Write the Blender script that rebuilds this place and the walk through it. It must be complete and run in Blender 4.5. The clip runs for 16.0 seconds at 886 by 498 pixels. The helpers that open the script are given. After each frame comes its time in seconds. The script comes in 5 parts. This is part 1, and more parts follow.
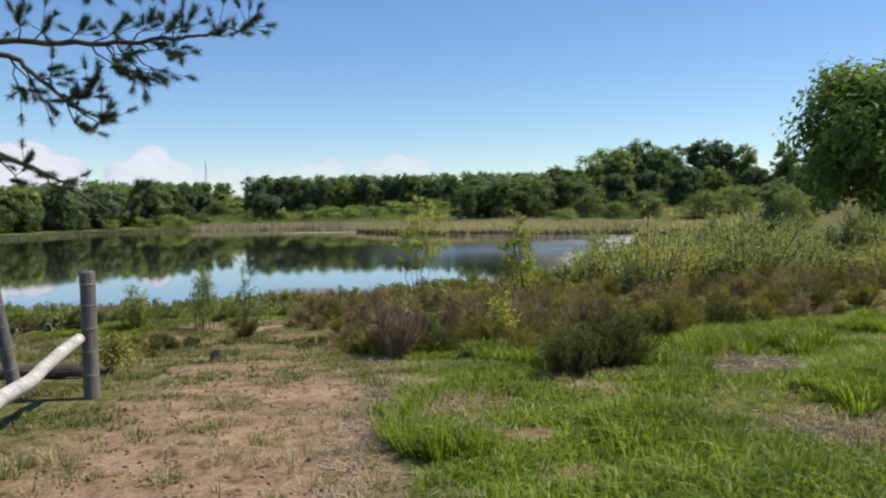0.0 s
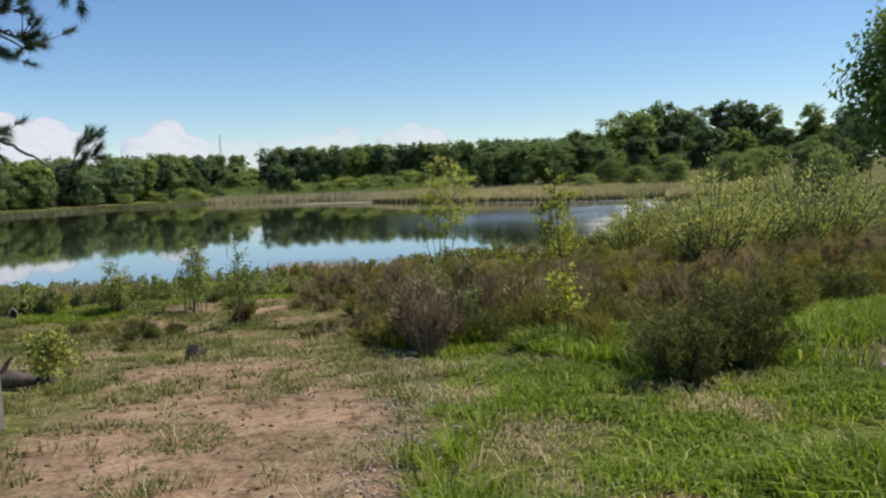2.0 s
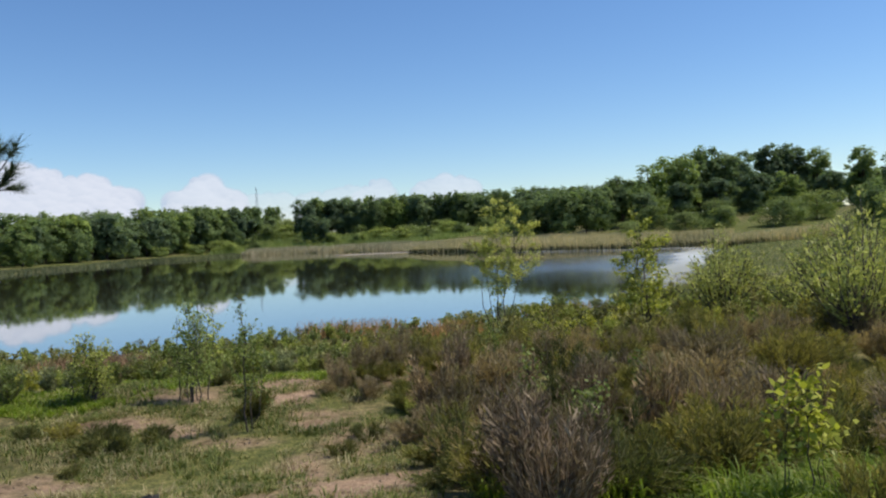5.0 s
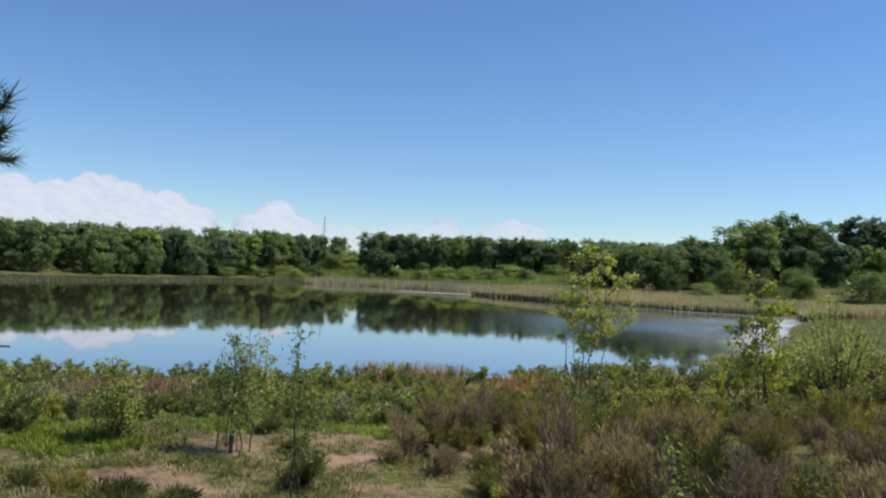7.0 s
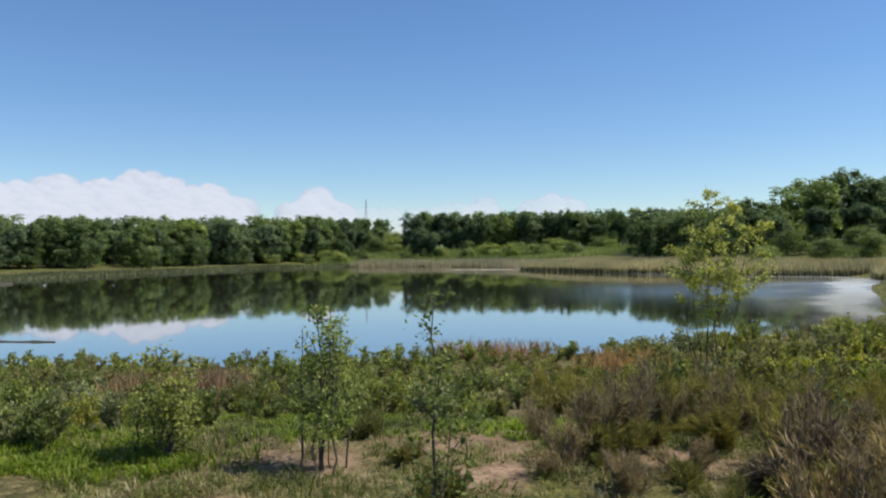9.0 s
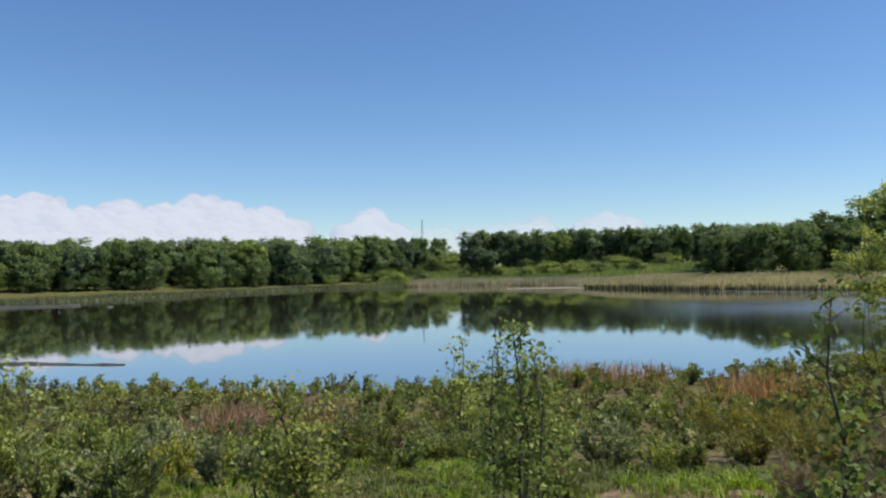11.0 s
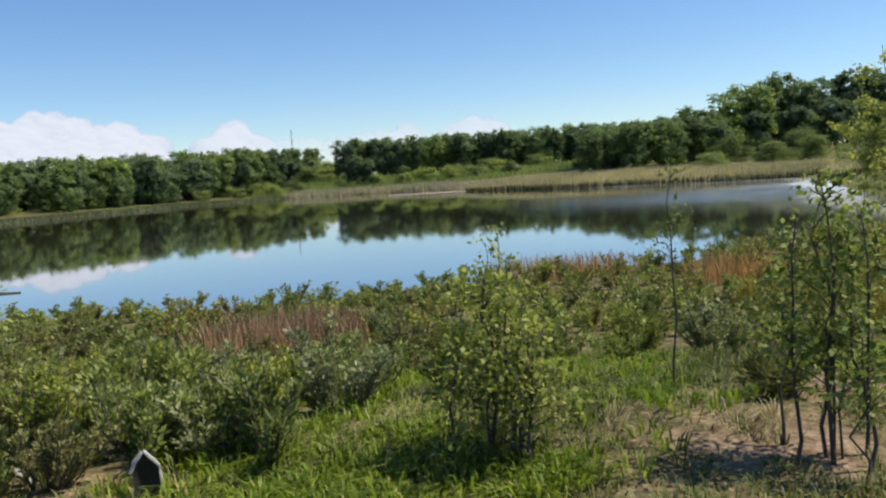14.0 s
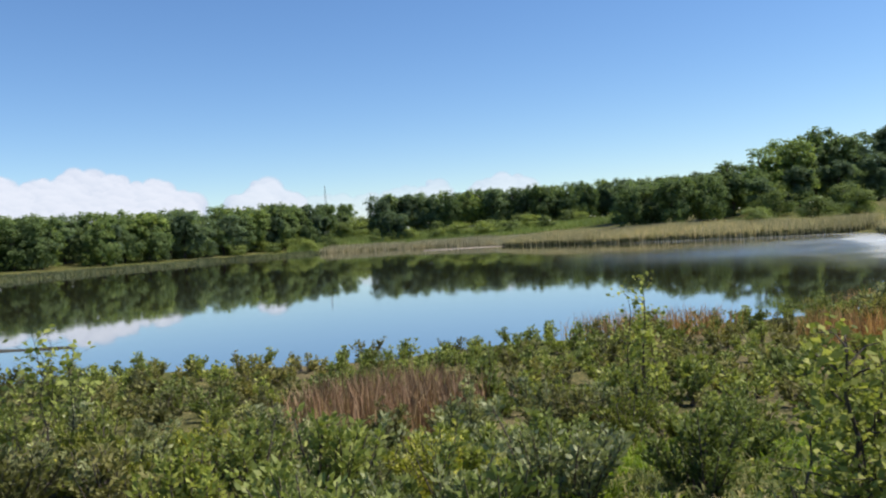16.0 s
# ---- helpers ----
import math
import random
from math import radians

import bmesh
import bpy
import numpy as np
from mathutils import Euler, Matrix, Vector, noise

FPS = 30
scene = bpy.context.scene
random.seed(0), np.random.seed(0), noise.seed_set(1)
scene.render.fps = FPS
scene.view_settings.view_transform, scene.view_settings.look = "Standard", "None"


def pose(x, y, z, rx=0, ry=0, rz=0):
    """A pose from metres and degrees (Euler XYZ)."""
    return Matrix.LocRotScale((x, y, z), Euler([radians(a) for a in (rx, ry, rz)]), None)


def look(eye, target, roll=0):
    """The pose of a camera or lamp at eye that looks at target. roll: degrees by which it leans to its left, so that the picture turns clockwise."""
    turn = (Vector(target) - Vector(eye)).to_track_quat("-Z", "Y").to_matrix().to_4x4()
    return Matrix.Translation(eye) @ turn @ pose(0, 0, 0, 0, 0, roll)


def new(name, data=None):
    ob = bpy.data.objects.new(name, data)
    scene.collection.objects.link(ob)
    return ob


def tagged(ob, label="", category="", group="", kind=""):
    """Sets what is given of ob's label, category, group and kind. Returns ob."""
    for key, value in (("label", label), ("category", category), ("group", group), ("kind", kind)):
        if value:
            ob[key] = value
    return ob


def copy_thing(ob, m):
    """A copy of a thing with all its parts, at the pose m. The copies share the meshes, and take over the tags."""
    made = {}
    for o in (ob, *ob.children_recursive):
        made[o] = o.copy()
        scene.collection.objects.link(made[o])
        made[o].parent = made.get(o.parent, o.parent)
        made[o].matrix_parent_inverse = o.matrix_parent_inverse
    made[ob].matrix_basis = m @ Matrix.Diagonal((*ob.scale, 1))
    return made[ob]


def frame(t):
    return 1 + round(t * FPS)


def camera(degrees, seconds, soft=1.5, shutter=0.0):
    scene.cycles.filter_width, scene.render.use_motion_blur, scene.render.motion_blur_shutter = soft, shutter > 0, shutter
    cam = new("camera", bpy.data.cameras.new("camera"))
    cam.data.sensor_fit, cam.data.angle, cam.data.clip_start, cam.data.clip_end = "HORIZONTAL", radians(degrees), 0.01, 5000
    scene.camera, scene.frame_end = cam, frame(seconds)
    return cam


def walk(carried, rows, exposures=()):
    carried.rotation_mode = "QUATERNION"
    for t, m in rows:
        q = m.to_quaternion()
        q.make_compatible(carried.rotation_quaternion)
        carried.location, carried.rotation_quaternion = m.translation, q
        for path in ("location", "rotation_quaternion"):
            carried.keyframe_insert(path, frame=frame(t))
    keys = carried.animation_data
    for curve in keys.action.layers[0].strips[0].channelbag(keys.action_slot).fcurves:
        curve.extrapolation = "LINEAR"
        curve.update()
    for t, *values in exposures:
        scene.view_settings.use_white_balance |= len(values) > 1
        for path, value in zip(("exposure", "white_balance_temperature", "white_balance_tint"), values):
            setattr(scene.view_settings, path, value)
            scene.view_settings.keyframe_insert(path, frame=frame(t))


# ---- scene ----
cam = camera(58.5, 16.0, soft=2.2)
PATH = [
    (0, (0.555, -1.117, 1.571), (0.719, 0.874, 1.473), -1.1),
    (0.5, (0.529, -0.593, 1.515), (0.675, 1.399, 1.41), -2.5),
    (1, (0.543, -0.023, 1.456), (0.668, 1.969, 1.329), -2.5),
    (1.5, (0.535, 0.599, 1.418), (0.658, 2.59, 1.264), -2.0),
    (2, (0.514, 1.106, 1.388), (0.633, 3.094, 1.214), -2.2),
    (2.5, (0.46, 1.658, 1.372), (0.485, 3.652, 1.228), -2.2),
    (3, (0.419, 2.199, 1.361), (0.436, 4.19, 1.178), -3.7),
    (3.5, (0.424, 2.699, 1.346), (0.472, 4.694, 1.225), -3.6),
    (4, (0.385, 3.216, 1.356), (0.442, 5.214, 1.285), -3.1),
    (6.5, (-0.094, 5.326, 1.301), (-0.164, 7.325, 1.29), -0.3),
    (7, (-0.187, 5.749, 1.308), (-0.305, 7.745, 1.371), 2.3),
    (7.5, (-0.343, 6.183, 1.281), (-0.547, 8.173, 1.307), 1.9),
    (8, (-0.576, 6.678, 1.181), (-0.818, 8.663, 1.185), 0.4),
    (10.5, (-1.971, 9.235, 0.921), (-2.168, 11.225, 0.96), -1.5),
    (11, (-2.246, 9.385, 0.903), (-2.6, 11.353, 0.964), -1.1),
    (11.5, (-2.532, 9.513, 0.891), (-2.945, 11.469, 0.863), -0.9),
    (12, (-2.803, 9.765, 0.841), (-3.23, 11.718, 0.884), 2.0),
    (12.5, (-3.055, 9.955, 0.788), (-3.379, 11.929, 0.821), 1.2),
    (13, (-3.344, 10.147, 0.761), (-3.43, 12.145, 0.748), 1.3),
    (13.5, (-3.646, 10.05, 0.732), (-3.719, 12.047, 0.643), -3.1),
    (14, (-3.969, 10.229, 0.72), (-4.008, 12.221, 0.538), -3.7),
    (14.5, (-4.241, 10.349, 0.687), (-4.288, 12.348, 0.626), -3.1),
    (15, (-4.523, 10.585, 0.689), (-4.695, 12.577, 0.714), -3.5),
    (15.5, (-4.703, 10.906, 0.655), (-4.845, 12.901, 0.626), -3.0),
    (16, (-4.896, 11.165, 0.663), (-5.0, 13.162, 0.626), -3.6),
]
walk(cam, [(t, look(eye, target, roll)) for t, eye, target, roll in PATH],
     [(0.0, 0.17, 6400, 9), (2.0, 0.1, 6450, 9), (3.0, 0.12, 6350, 9), (3.5, 0.21, 6300, 9), (4.0, 0.13, 6250, 9), (7.0, 0.04, 6100, 9), (8.0, 0.06, 6150, 9), (10.5, 0.02, 6200, 9), (11.2, 0.02, 6150, 9), (12.0, 0.12, 6200, 9), (13.5, 0.06, 6250, 9), (14.0, 0.18, 6300, 9), (14.6, 0.17, 6250, 9), (16.0, 0.21, 6250, 9)])

# ---- light ----
SUN_AZ, SUN_EL = 84.0, 57.0        # degrees clockwise from +y, and above the horizon
world = bpy.data.worlds.new("sky")
scene.world = world
world.use_nodes = True
wn = world.node_tree
wn.nodes.clear()
sky = wn.nodes.new("ShaderNodeTexSky")
sky.sky_type = "NISHITA"
sky.sun_disc = False
sky.sun_elevation, sky.sun_rotation = radians(SUN_EL), radians(SUN_AZ)
sky.air_density, sky.dust_density, sky.ozone_density = 1.0, 0.05, 4.6
back = wn.nodes.new("ShaderNodeBackground")
back.inputs[1].default_value = 0.12
wout = wn.nodes.new("ShaderNodeOutputWorld")
deep = wn.nodes.new("ShaderNodeHueSaturation")
deep.inputs["Saturation"].default_value = 1.1
deep.inputs["Hue"].default_value = 0.504
wn.links.new(sky.outputs[0], deep.inputs["Color"])
wn.links.new(deep.outputs[0], back.inputs[0])
wn.links.new(back.outputs[0], wout.inputs[0])
sun = new("sun", bpy.data.lights.new("sun", "SUN"))
sun.data.energy, sun.data.angle, sun.data.color = 5.3, radians(0.55), (1.0, 0.92, 0.78)
az, el = radians(SUN_AZ), radians(SUN_EL)
sun.matrix_world = look((60 * math.sin(az) * math.cos(el), 60 * math.cos(az) * math.cos(el), 60 * math.sin(el)), (0, 0, 0))

rng = np.random.default_rng(7)
WATER = -1.4


# ---- materials ----
def material(name):
    m = bpy.data.materials.new(name)
    m.use_nodes = True
    t = m.node_tree
    t.nodes.clear()
    out = t.nodes.new("ShaderNodeOutputMaterial")
    return m, t, out


def node(t, kind, links=(), **values):
    n = t.nodes.new(kind)
    for key, value in values.items():
        n.inputs[key.replace("_", " ")].default_value = value
    for key, socket in links:
        t.links.new(socket, n.inputs[key])
    return n


def ramp(t, source, stops):
    n = t.nodes.new("ShaderNodeValToRGB")
    e = n.color_ramp.elements
    while len(e) < len(stops):
        e.new(0.5)
    for k, (at, col) in enumerate(stops):
        e[k].position = at
        e[k].color = (*col, 1) if len(col) == 3 else col
    t.links.new(source, n.inputs[0])
    return n.outputs[0]


def mixed(t, a, b, fac, blend="MIX"):
    n = t.nodes.new("ShaderNodeMix")
    n.data_type, n.blend_type = "RGBA", blend
    for socket, value in ((n.inputs[6], a), (n.inputs[7], b), (n.inputs[0], fac)):
        if isinstance(value, bpy.types.NodeSocket):
            t.links.new(value, socket)
        elif isinstance(value, (tuple, list)):
            socket.default_value = (*value, 1)
        else:
            socket.default_value = value
    return n.outputs[2]


def leaf_material(name, stops, through_light=0.35, gloss=0.6, patch=0.6):
    """Leaves: every leaf its own shade, every plant its own shade, drifts of lighter growth."""
    m, t, out = material(name)
    geo = t.nodes.new("ShaderNodeNewGeometry")
    info = t.nodes.new("ShaderNodeObjectInfo")
    col = ramp(t, geo.outputs["Random Per Island"], stops)
    shade = ramp(t, info.outputs["Random"], [(0.0, (0.6, 0.64, 0.62)), (0.5, (1, 1, 1)), (1.0, (1.35, 1.28, 0.95))])
    col = mixed(t, col, shade, 1.0, "MULTIPLY")
    co = t.nodes.new("ShaderNodeTexCoord")
    big = node(t, "ShaderNodeTexNoise", [("Vector", co.outputs["Object"])], Scale=patch, Detail=2.0)
    drift = ramp(t, big.outputs[0], [(0.3, (0.75, 0.78, 0.75)), (0.7, (1.2, 1.18, 1.05))])
    col = mixed(t, col, drift, 1.0, "MULTIPLY")
    p = node(t, "ShaderNodeBsdfPrincipled", [("Base Color", col)], Roughness=gloss)
    p.inputs["Specular IOR Level"].default_value = 0.2
    tr = node(t, "ShaderNodeBsdfTranslucent", [("Color", mixed(t, col, (1.12, 1.17, 0.72), 1.0, "MULTIPLY"))])
    mix = node(t, "ShaderNodeMixShader", [(1, p.outputs[0]), (2, tr.outputs[0])], Fac=through_light)
    t.links.new(mix.outputs[0], out.inputs[0])
    return m


def rough_material(name, dark, light, scale, rough=0.85, bump=0.4, stretch=(1, 1, 1), fine=6.0):
    m, t, out = material(name)
    co = t.nodes.new("ShaderNodeTexCoord")
    mp = node(t, "ShaderNodeMapping", [("Vector", co.outputs["Object"])], Scale=stretch)
    a = node(t, "ShaderNodeTexNoise", [("Vector", mp.outputs[0])], Scale=scale, Detail=6.0, Roughness=0.65)
    b = node(t, "ShaderNodeTexNoise", [("Vector", mp.outputs[0])], Scale=scale * fine, Detail=3.0)
    col = ramp(t, a.outputs[0], [(0.3, dark), (0.7, light)])
    col = mixed(t, col, ramp(t, b.outputs[0], [(0.35, (0.7, 0.7, 0.7)), (0.65, (1.15, 1.15, 1.15))]), 1.0, "MULTIPLY")
    bp = node(t, "ShaderNodeBump", [("Height", b.outputs[0])], Strength=bump, Distance=0.01)
    p = node(t, "ShaderNodeBsdfPrincipled", [("Base Color", col), ("Normal", bp.outputs[0])], Roughness=rough)
    t.links.new(p.outputs[0], out.inputs[0])
    return m


M_SHRUB = leaf_material("shrub_leaves", [(0.0, (0.138, 0.164, 0.0469)), (0.5, (0.245, 0.284, 0.082)), (0.9, (0.365, 0.393, 0.129)), (1.0, (0.494, 0.495, 0.216))], 0.36, 0.55, 5.0)
M_GREY_LEAF = leaf_material("greyish_leaves", [(0.0, (0.167, 0.185, 0.0915)), (0.6, (0.344, 0.359, 0.184)), (1.0, (0.563, 0.552, 0.332))], 0.34, 0.5, 5.0)
M_LIME = leaf_material("yellow_green_leaves", [(0.0, (0.145, 0.168, 0.033)), (0.5, (0.291, 0.301, 0.066)), (1.0, (0.462, 0.437, 0.124))], 0.38, 0.55, 5.0)
M_BROWN_LEAF = leaf_material("brownish_leaves", [(0.0, (0.122, 0.115, 0.0451)), (0.5, (0.214, 0.204, 0.0806)), (1.0, (0.342, 0.318, 0.146))], 0.34, 0.6, 5.0)
M_GOLDEN = leaf_material("golden_green_leaves", [(0.0, (0.139, 0.165, 0.0379)), (0.5, (0.258, 0.283, 0.0658)), (1.0, (0.44, 0.437, 0.133))], 0.4)
M_SAPLING = leaf_material("birch_leaves", [(0.0, (0.112, 0.146, 0.0376)), (0.6, (0.212, 0.262, 0.0711)), (1.0, (0.354, 0.383, 0.146))], 0.42)
M_YELLOW = leaf_material("yellow_leaves", [(0.0, (0.312, 0.33, 0.044)), (0.6, (0.528, 0.516, 0.077)), (1.0, (0.72, 0.66, 0.165))], 0.4)
M_OAK = leaf_material("oak_leaves", [(0.0, (0.123, 0.183, 0.0461)), (0.6, (0.229, 0.307, 0.072)), (1.0, (0.351, 0.442, 0.108))], 0.45)
# far wood: the haze of distance is put into these greyer, bluer leaf colours
M_FAR = leaf_material("woodland_leaves", [(0.0, (0.124, 0.173, 0.0808)), (0.6, (0.184, 0.245, 0.104)), (1.0, (0.249, 0.301, 0.125))], 0.5, 0.8, 0.3)
M_FAR_DARK = leaf_material("dark_woodland_leaves", [(0.0, (0.11, 0.155, 0.0979)), (0.6, (0.16, 0.214, 0.124)), (1.0, (0.21, 0.266, 0.147))], 0.48, 0.8, 0.3)
M_WILLOW = leaf_material("willow_leaves", [(0.0, (0.215, 0.237, 0.0837)), (0.6, (0.359, 0.381, 0.138)), (1.0, (0.514, 0.503, 0.239))], 0.4, 0.6, 0.3)
M_SCRUB = leaf_material("scrub_leaves", [(0.0, (0.156, 0.198, 0.072)), (0.6, (0.228, 0.276, 0.102)), (1.0, (0.312, 0.354, 0.15))], 0.45, 0.8, 0.3)
M_MEADOW = leaf_material("meadow_blades", [(0.0, (0.17, 0.22, 0.07)), (0.6, (0.25, 0.31, 0.1)), (1.0, (0.36, 0.38, 0.17))], 0.4, 0.7, 0.05)
M_HEATHER = leaf_material("heather_sprigs", [(0.0, (0.172, 0.129, 0.0855)), (0.5, (0.268, 0.201, 0.137)), (1.0, (0.386, 0.302, 0.218))], 0.4, 0.8, 5.0)
M_HEATHER_GREEN = leaf_material("green_heather_sprigs", [(0.0, (0.135, 0.129, 0.0393)), (0.6, (0.223, 0.202, 0.0636)), (1.0, (0.344, 0.288, 0.113))], 0.4, 0.8, 5.0)
M_HEATHER_DARK = leaf_material("dark_heather_sprigs", [(0.0, (0.0842, 0.0943, 0.0343)), (0.6, (0.145, 0.146, 0.0532)), (1.0, (0.244, 0.223, 0.0858))], 0.38, 0.8, 5.0)
M_DEAD = leaf_material("dead_heather_twigs", [(0.0, (0.139, 0.0964, 0.0648)), (0.6, (0.257, 0.184, 0.13)), (1.0, (0.436, 0.329, 0.243))], 0.2, 0.8, 1.0)
M_GRASS = leaf_material("fresh_grass", [(0.0, (0.085, 0.135, 0.012)), (0.5, (0.17, 0.24, 0.024)), (0.9, (0.26, 0.325, 0.048)), (1.0, (0.46, 0.42, 0.2))], 0.48, 0.5, 0.9)
M_MOSS = leaf_material("short_green_turf", [(0.0, (0.0581, 0.0774, 0.0194)), (0.5, (0.116, 0.145, 0.0343)), (0.8, (0.194, 0.194, 0.0678)), (1.0, (0.339, 0.29, 0.145))], 0.3, 0.6, 0.9)
M_STRAW = leaf_material("dry_straw", [(0.0, (0.2, 0.15, 0.08)), (0.6, (0.38, 0.31, 0.18)), (1.0, (0.55, 0.47, 0.32))], 0.25, 0.7, 0.9)
M_RED = leaf_material("red_brown_sedge", [(0.0, (0.225, 0.128, 0.0845)), (0.6, (0.39, 0.23, 0.15)), (1.0, (0.6, 0.405, 0.26))], 0.25, 0.7, 0.9)
M_REED = leaf_material("reed_blades", [(0.0, (0.2, 0.198, 0.144)), (0.5, (0.379, 0.335, 0.272)), (1.0, (0.592, 0.503, 0.448))], 0.35, 0.7, 0.06)
M_REED_GREEN = leaf_material("green_reed_blades", [(0.0, (0.112, 0.126, 0.0735)), (0.6, (0.21, 0.227, 0.125)), (1.0, (0.42, 0.378, 0.25))], 0.35, 0.7, 0.06)
# dark colour stands in for the shade at the foot of the reeds
M_REED_SHADED = leaf_material("shaded_reed_blades", [(0.0, (0.05, 0.055, 0.028)), (0.6, (0.095, 0.1, 0.05)), (1.0, (0.17, 0.165, 0.09))], 0.25, 0.7, 0.06)
M_NEEDLE = leaf_material("pine_needles", [(0.0, (0.024, 0.042, 0.024)), (0.6, (0.048, 0.078, 0.042)), (1.0, (0.120, 0.144, 0.072))], 0.12, 0.5)
M_BARK = rough_material("dark_bark", (0.035, 0.028, 0.022), (0.12, 0.095, 0.075), 9, 0.9, 0.6, (1, 1, 0.3))
M_TWIG = rough_material("grey_brown_twigs", (0.05, 0.04, 0.03), (0.15, 0.12, 0.09), 30)
M_POST = rough_material("weathered_post_wood", (0.085, 0.075, 0.065), (0.2, 0.18, 0.155), 14, 0.85, 0.5, (1, 1, 0.12), 5)
M_BLEACHED = rough_material("bleached_wood", (0.3, 0.28, 0.25), (0.58, 0.55, 0.5), 10, 0.8, 0.4, (0.2, 1, 1))
M_CHAR = rough_material("charred_wood", (0.012, 0.011, 0.01), (0.04, 0.036, 0.03), 30)
M_MUD = rough_material("wet_mud", (0.035, 0.032, 0.018), (0.08, 0.07, 0.042), 1.2, 0.6)
M_CHIP = rough_material("pine_litter", (0.04, 0.028, 0.02), (0.16, 0.12, 0.085), 25)
M_STONE = rough_material("pale_chips", (0.15, 0.115, 0.085), (0.4, 0.33, 0.26), 20)
M_DRYWOOD = rough_material("dry_twig_wood", (0.2, 0.16, 0.125), (0.52, 0.45, 0.37), 16, 0.85, 0.4, (0.3, 1, 1))

M_WIRE, _t, _o = material("galvanised_wire")
_p = node(_t, "ShaderNodeBsdfPrincipled", Base_Color=(0.35, 0.35, 0.34, 1), Metallic=0.9, Roughness=0.5)
_t.links.new(_p.outputs[0], _o.inputs[0])

M_CLOUD, _t, _o = material("cloud_white")
_cov = _t.nodes.new("ShaderNodeAttribute"); _cov.attribute_name = "cover"
_sh = _t.nodes.new("ShaderNodeAttribute"); _sh.attribute_name = "shade"
_e = node(_t, "ShaderNodeEmission", [("Color", ramp(_t, _sh.outputs["Fac"], [(0.3, (0.46, 0.53, 0.68)), (0.62, (0.62, 0.65, 0.74)), (1.0, (0.78, 0.78, 0.84))]))], Strength=1.0)
_tr = _t.nodes.new("ShaderNodeBsdfTransparent")
_a = node(_t, "ShaderNodeMixShader", [(0, _cov.outputs["Fac"]), (1, _tr.outputs[0]), (2, _e.outputs[0])])
_t.links.new(_a.outputs[0], _o.inputs[0])

M_WATER, _t, _o = material("pond_water")
_co = _t.nodes.new("ShaderNodeTexCoord")
_n1 = node(_t, "ShaderNodeTexNoise", [("Vector", _co.outputs["Object"])], Scale=0.9, Detail=3.0)
_n2 = node(_t, "ShaderNodeTexNoise", [("Vector", _co.outputs["Object"])], Scale=0.05, Detail=3.0)
_dist = _t.nodes.new("ShaderNodeVectorMath"); _dist.operation = "DISTANCE"
_t.links.new(_co.outputs["Object"], _dist.inputs[0]); _dist.inputs[1].default_value = (22, 58, WATER)
_ruf = node(_t, "ShaderNodeMath", [(0, _dist.outputs["Value"])]); _ruf.operation = "MULTIPLY_ADD"; _ruf.inputs[1].default_value = -1 / 20; _ruf.inputs[2].default_value = 1.3
_ruf2 = node(_t, "ShaderNodeMath", [(0, _ruf.outputs[0]), (1, ramp(_t, _n2.outputs[0], [(0.3, (0.5, 0.5, 0.5)), (0.6, (1, 1, 1))]))]); _ruf2.operation = "MULTIPLY"; _ruf2.use_clamp = True
_rgh = node(_t, "ShaderNodeMath", [(0, _ruf2.outputs[0])]); _rgh.operation = "MULTIPLY_ADD"; _rgh.inputs[1].default_value = 0.26; _rgh.inputs[2].default_value = 0.032
_b = node(_t, "ShaderNodeBump", [("Height", _n1.outputs[0])], Strength=0.018, Distance=0.05)
# pale base colour: drifted film, and the sky's glare painted onto the bay
_film_glare = _t.nodes.new("ShaderNodeAttribute"); _film_glare.attribute_name = "film_glare"
_p = node(_t, "ShaderNodeBsdfPrincipled", [("Normal", _b.outputs[0]),
     ("Base Color", mixed(_t, ramp(_t, _n2.outputs[0], [(0.35, (0.034, 0.034, 0.018)), (0.7, (0.046, 0.045, 0.025))]), (0.62, 0.62, 0.58), _film_glare.outputs["Fac"])), ("Roughness", _rgh.outputs[0])], IOR=2.4)
_gl = node(_t, "ShaderNodeBsdfGlossy", [("Normal", _b.outputs[0]), ("Roughness", _rgh.outputs[0])], Color=(0.95, 0.95, 0.97, 1))
_gf = node(_t, "ShaderNodeMath", [(0, _film_glare.outputs["Fac"])]); _gf.operation = "MULTIPLY_ADD"; _gf.inputs[1].default_value = -0.42; _gf.inputs[2].default_value = 0.42
_mx = node(_t, "ShaderNodeMixShader", [(0, _gf.outputs[0]), (1, _p.outputs[0]), (2, _gl.outputs[0])])
_t.links.new(_mx.outputs[0], _o.inputs[0])

# ground: sand, turf and litter by the masks that also place the plants
M_GROUND, _t, _o = material("heath_ground")
_co = _t.nodes.new("ShaderNodeTexCoord")
_sand = _t.nodes.new("ShaderNodeAttribute"); _sand.attribute_name = "sand"
_green = _t.nodes.new("ShaderNodeAttribute"); _green.attribute_name = "green"
_big = node(_t, "ShaderNodeTexNoise", [("Vector", _co.outputs["Object"])], Scale=1.6, Detail=5.0, Roughness=0.6)
_fine = node(_t, "ShaderNodeTexNoise", [("Vector", _co.outputs["Object"])], Scale=34.0, Detail=5.0, Roughness=0.7)
_mid = node(_t, "ShaderNodeTexNoise", [("Vector", _co.outputs["Object"])], Scale=7.5, Detail=6.0, Roughness=0.65)
_litter = ramp(_t, _fine.outputs[0], [(0.3, (0.045, 0.036, 0.02)), (0.52, (0.135, 0.11, 0.064)), (0.72, (0.31, 0.26, 0.165))])
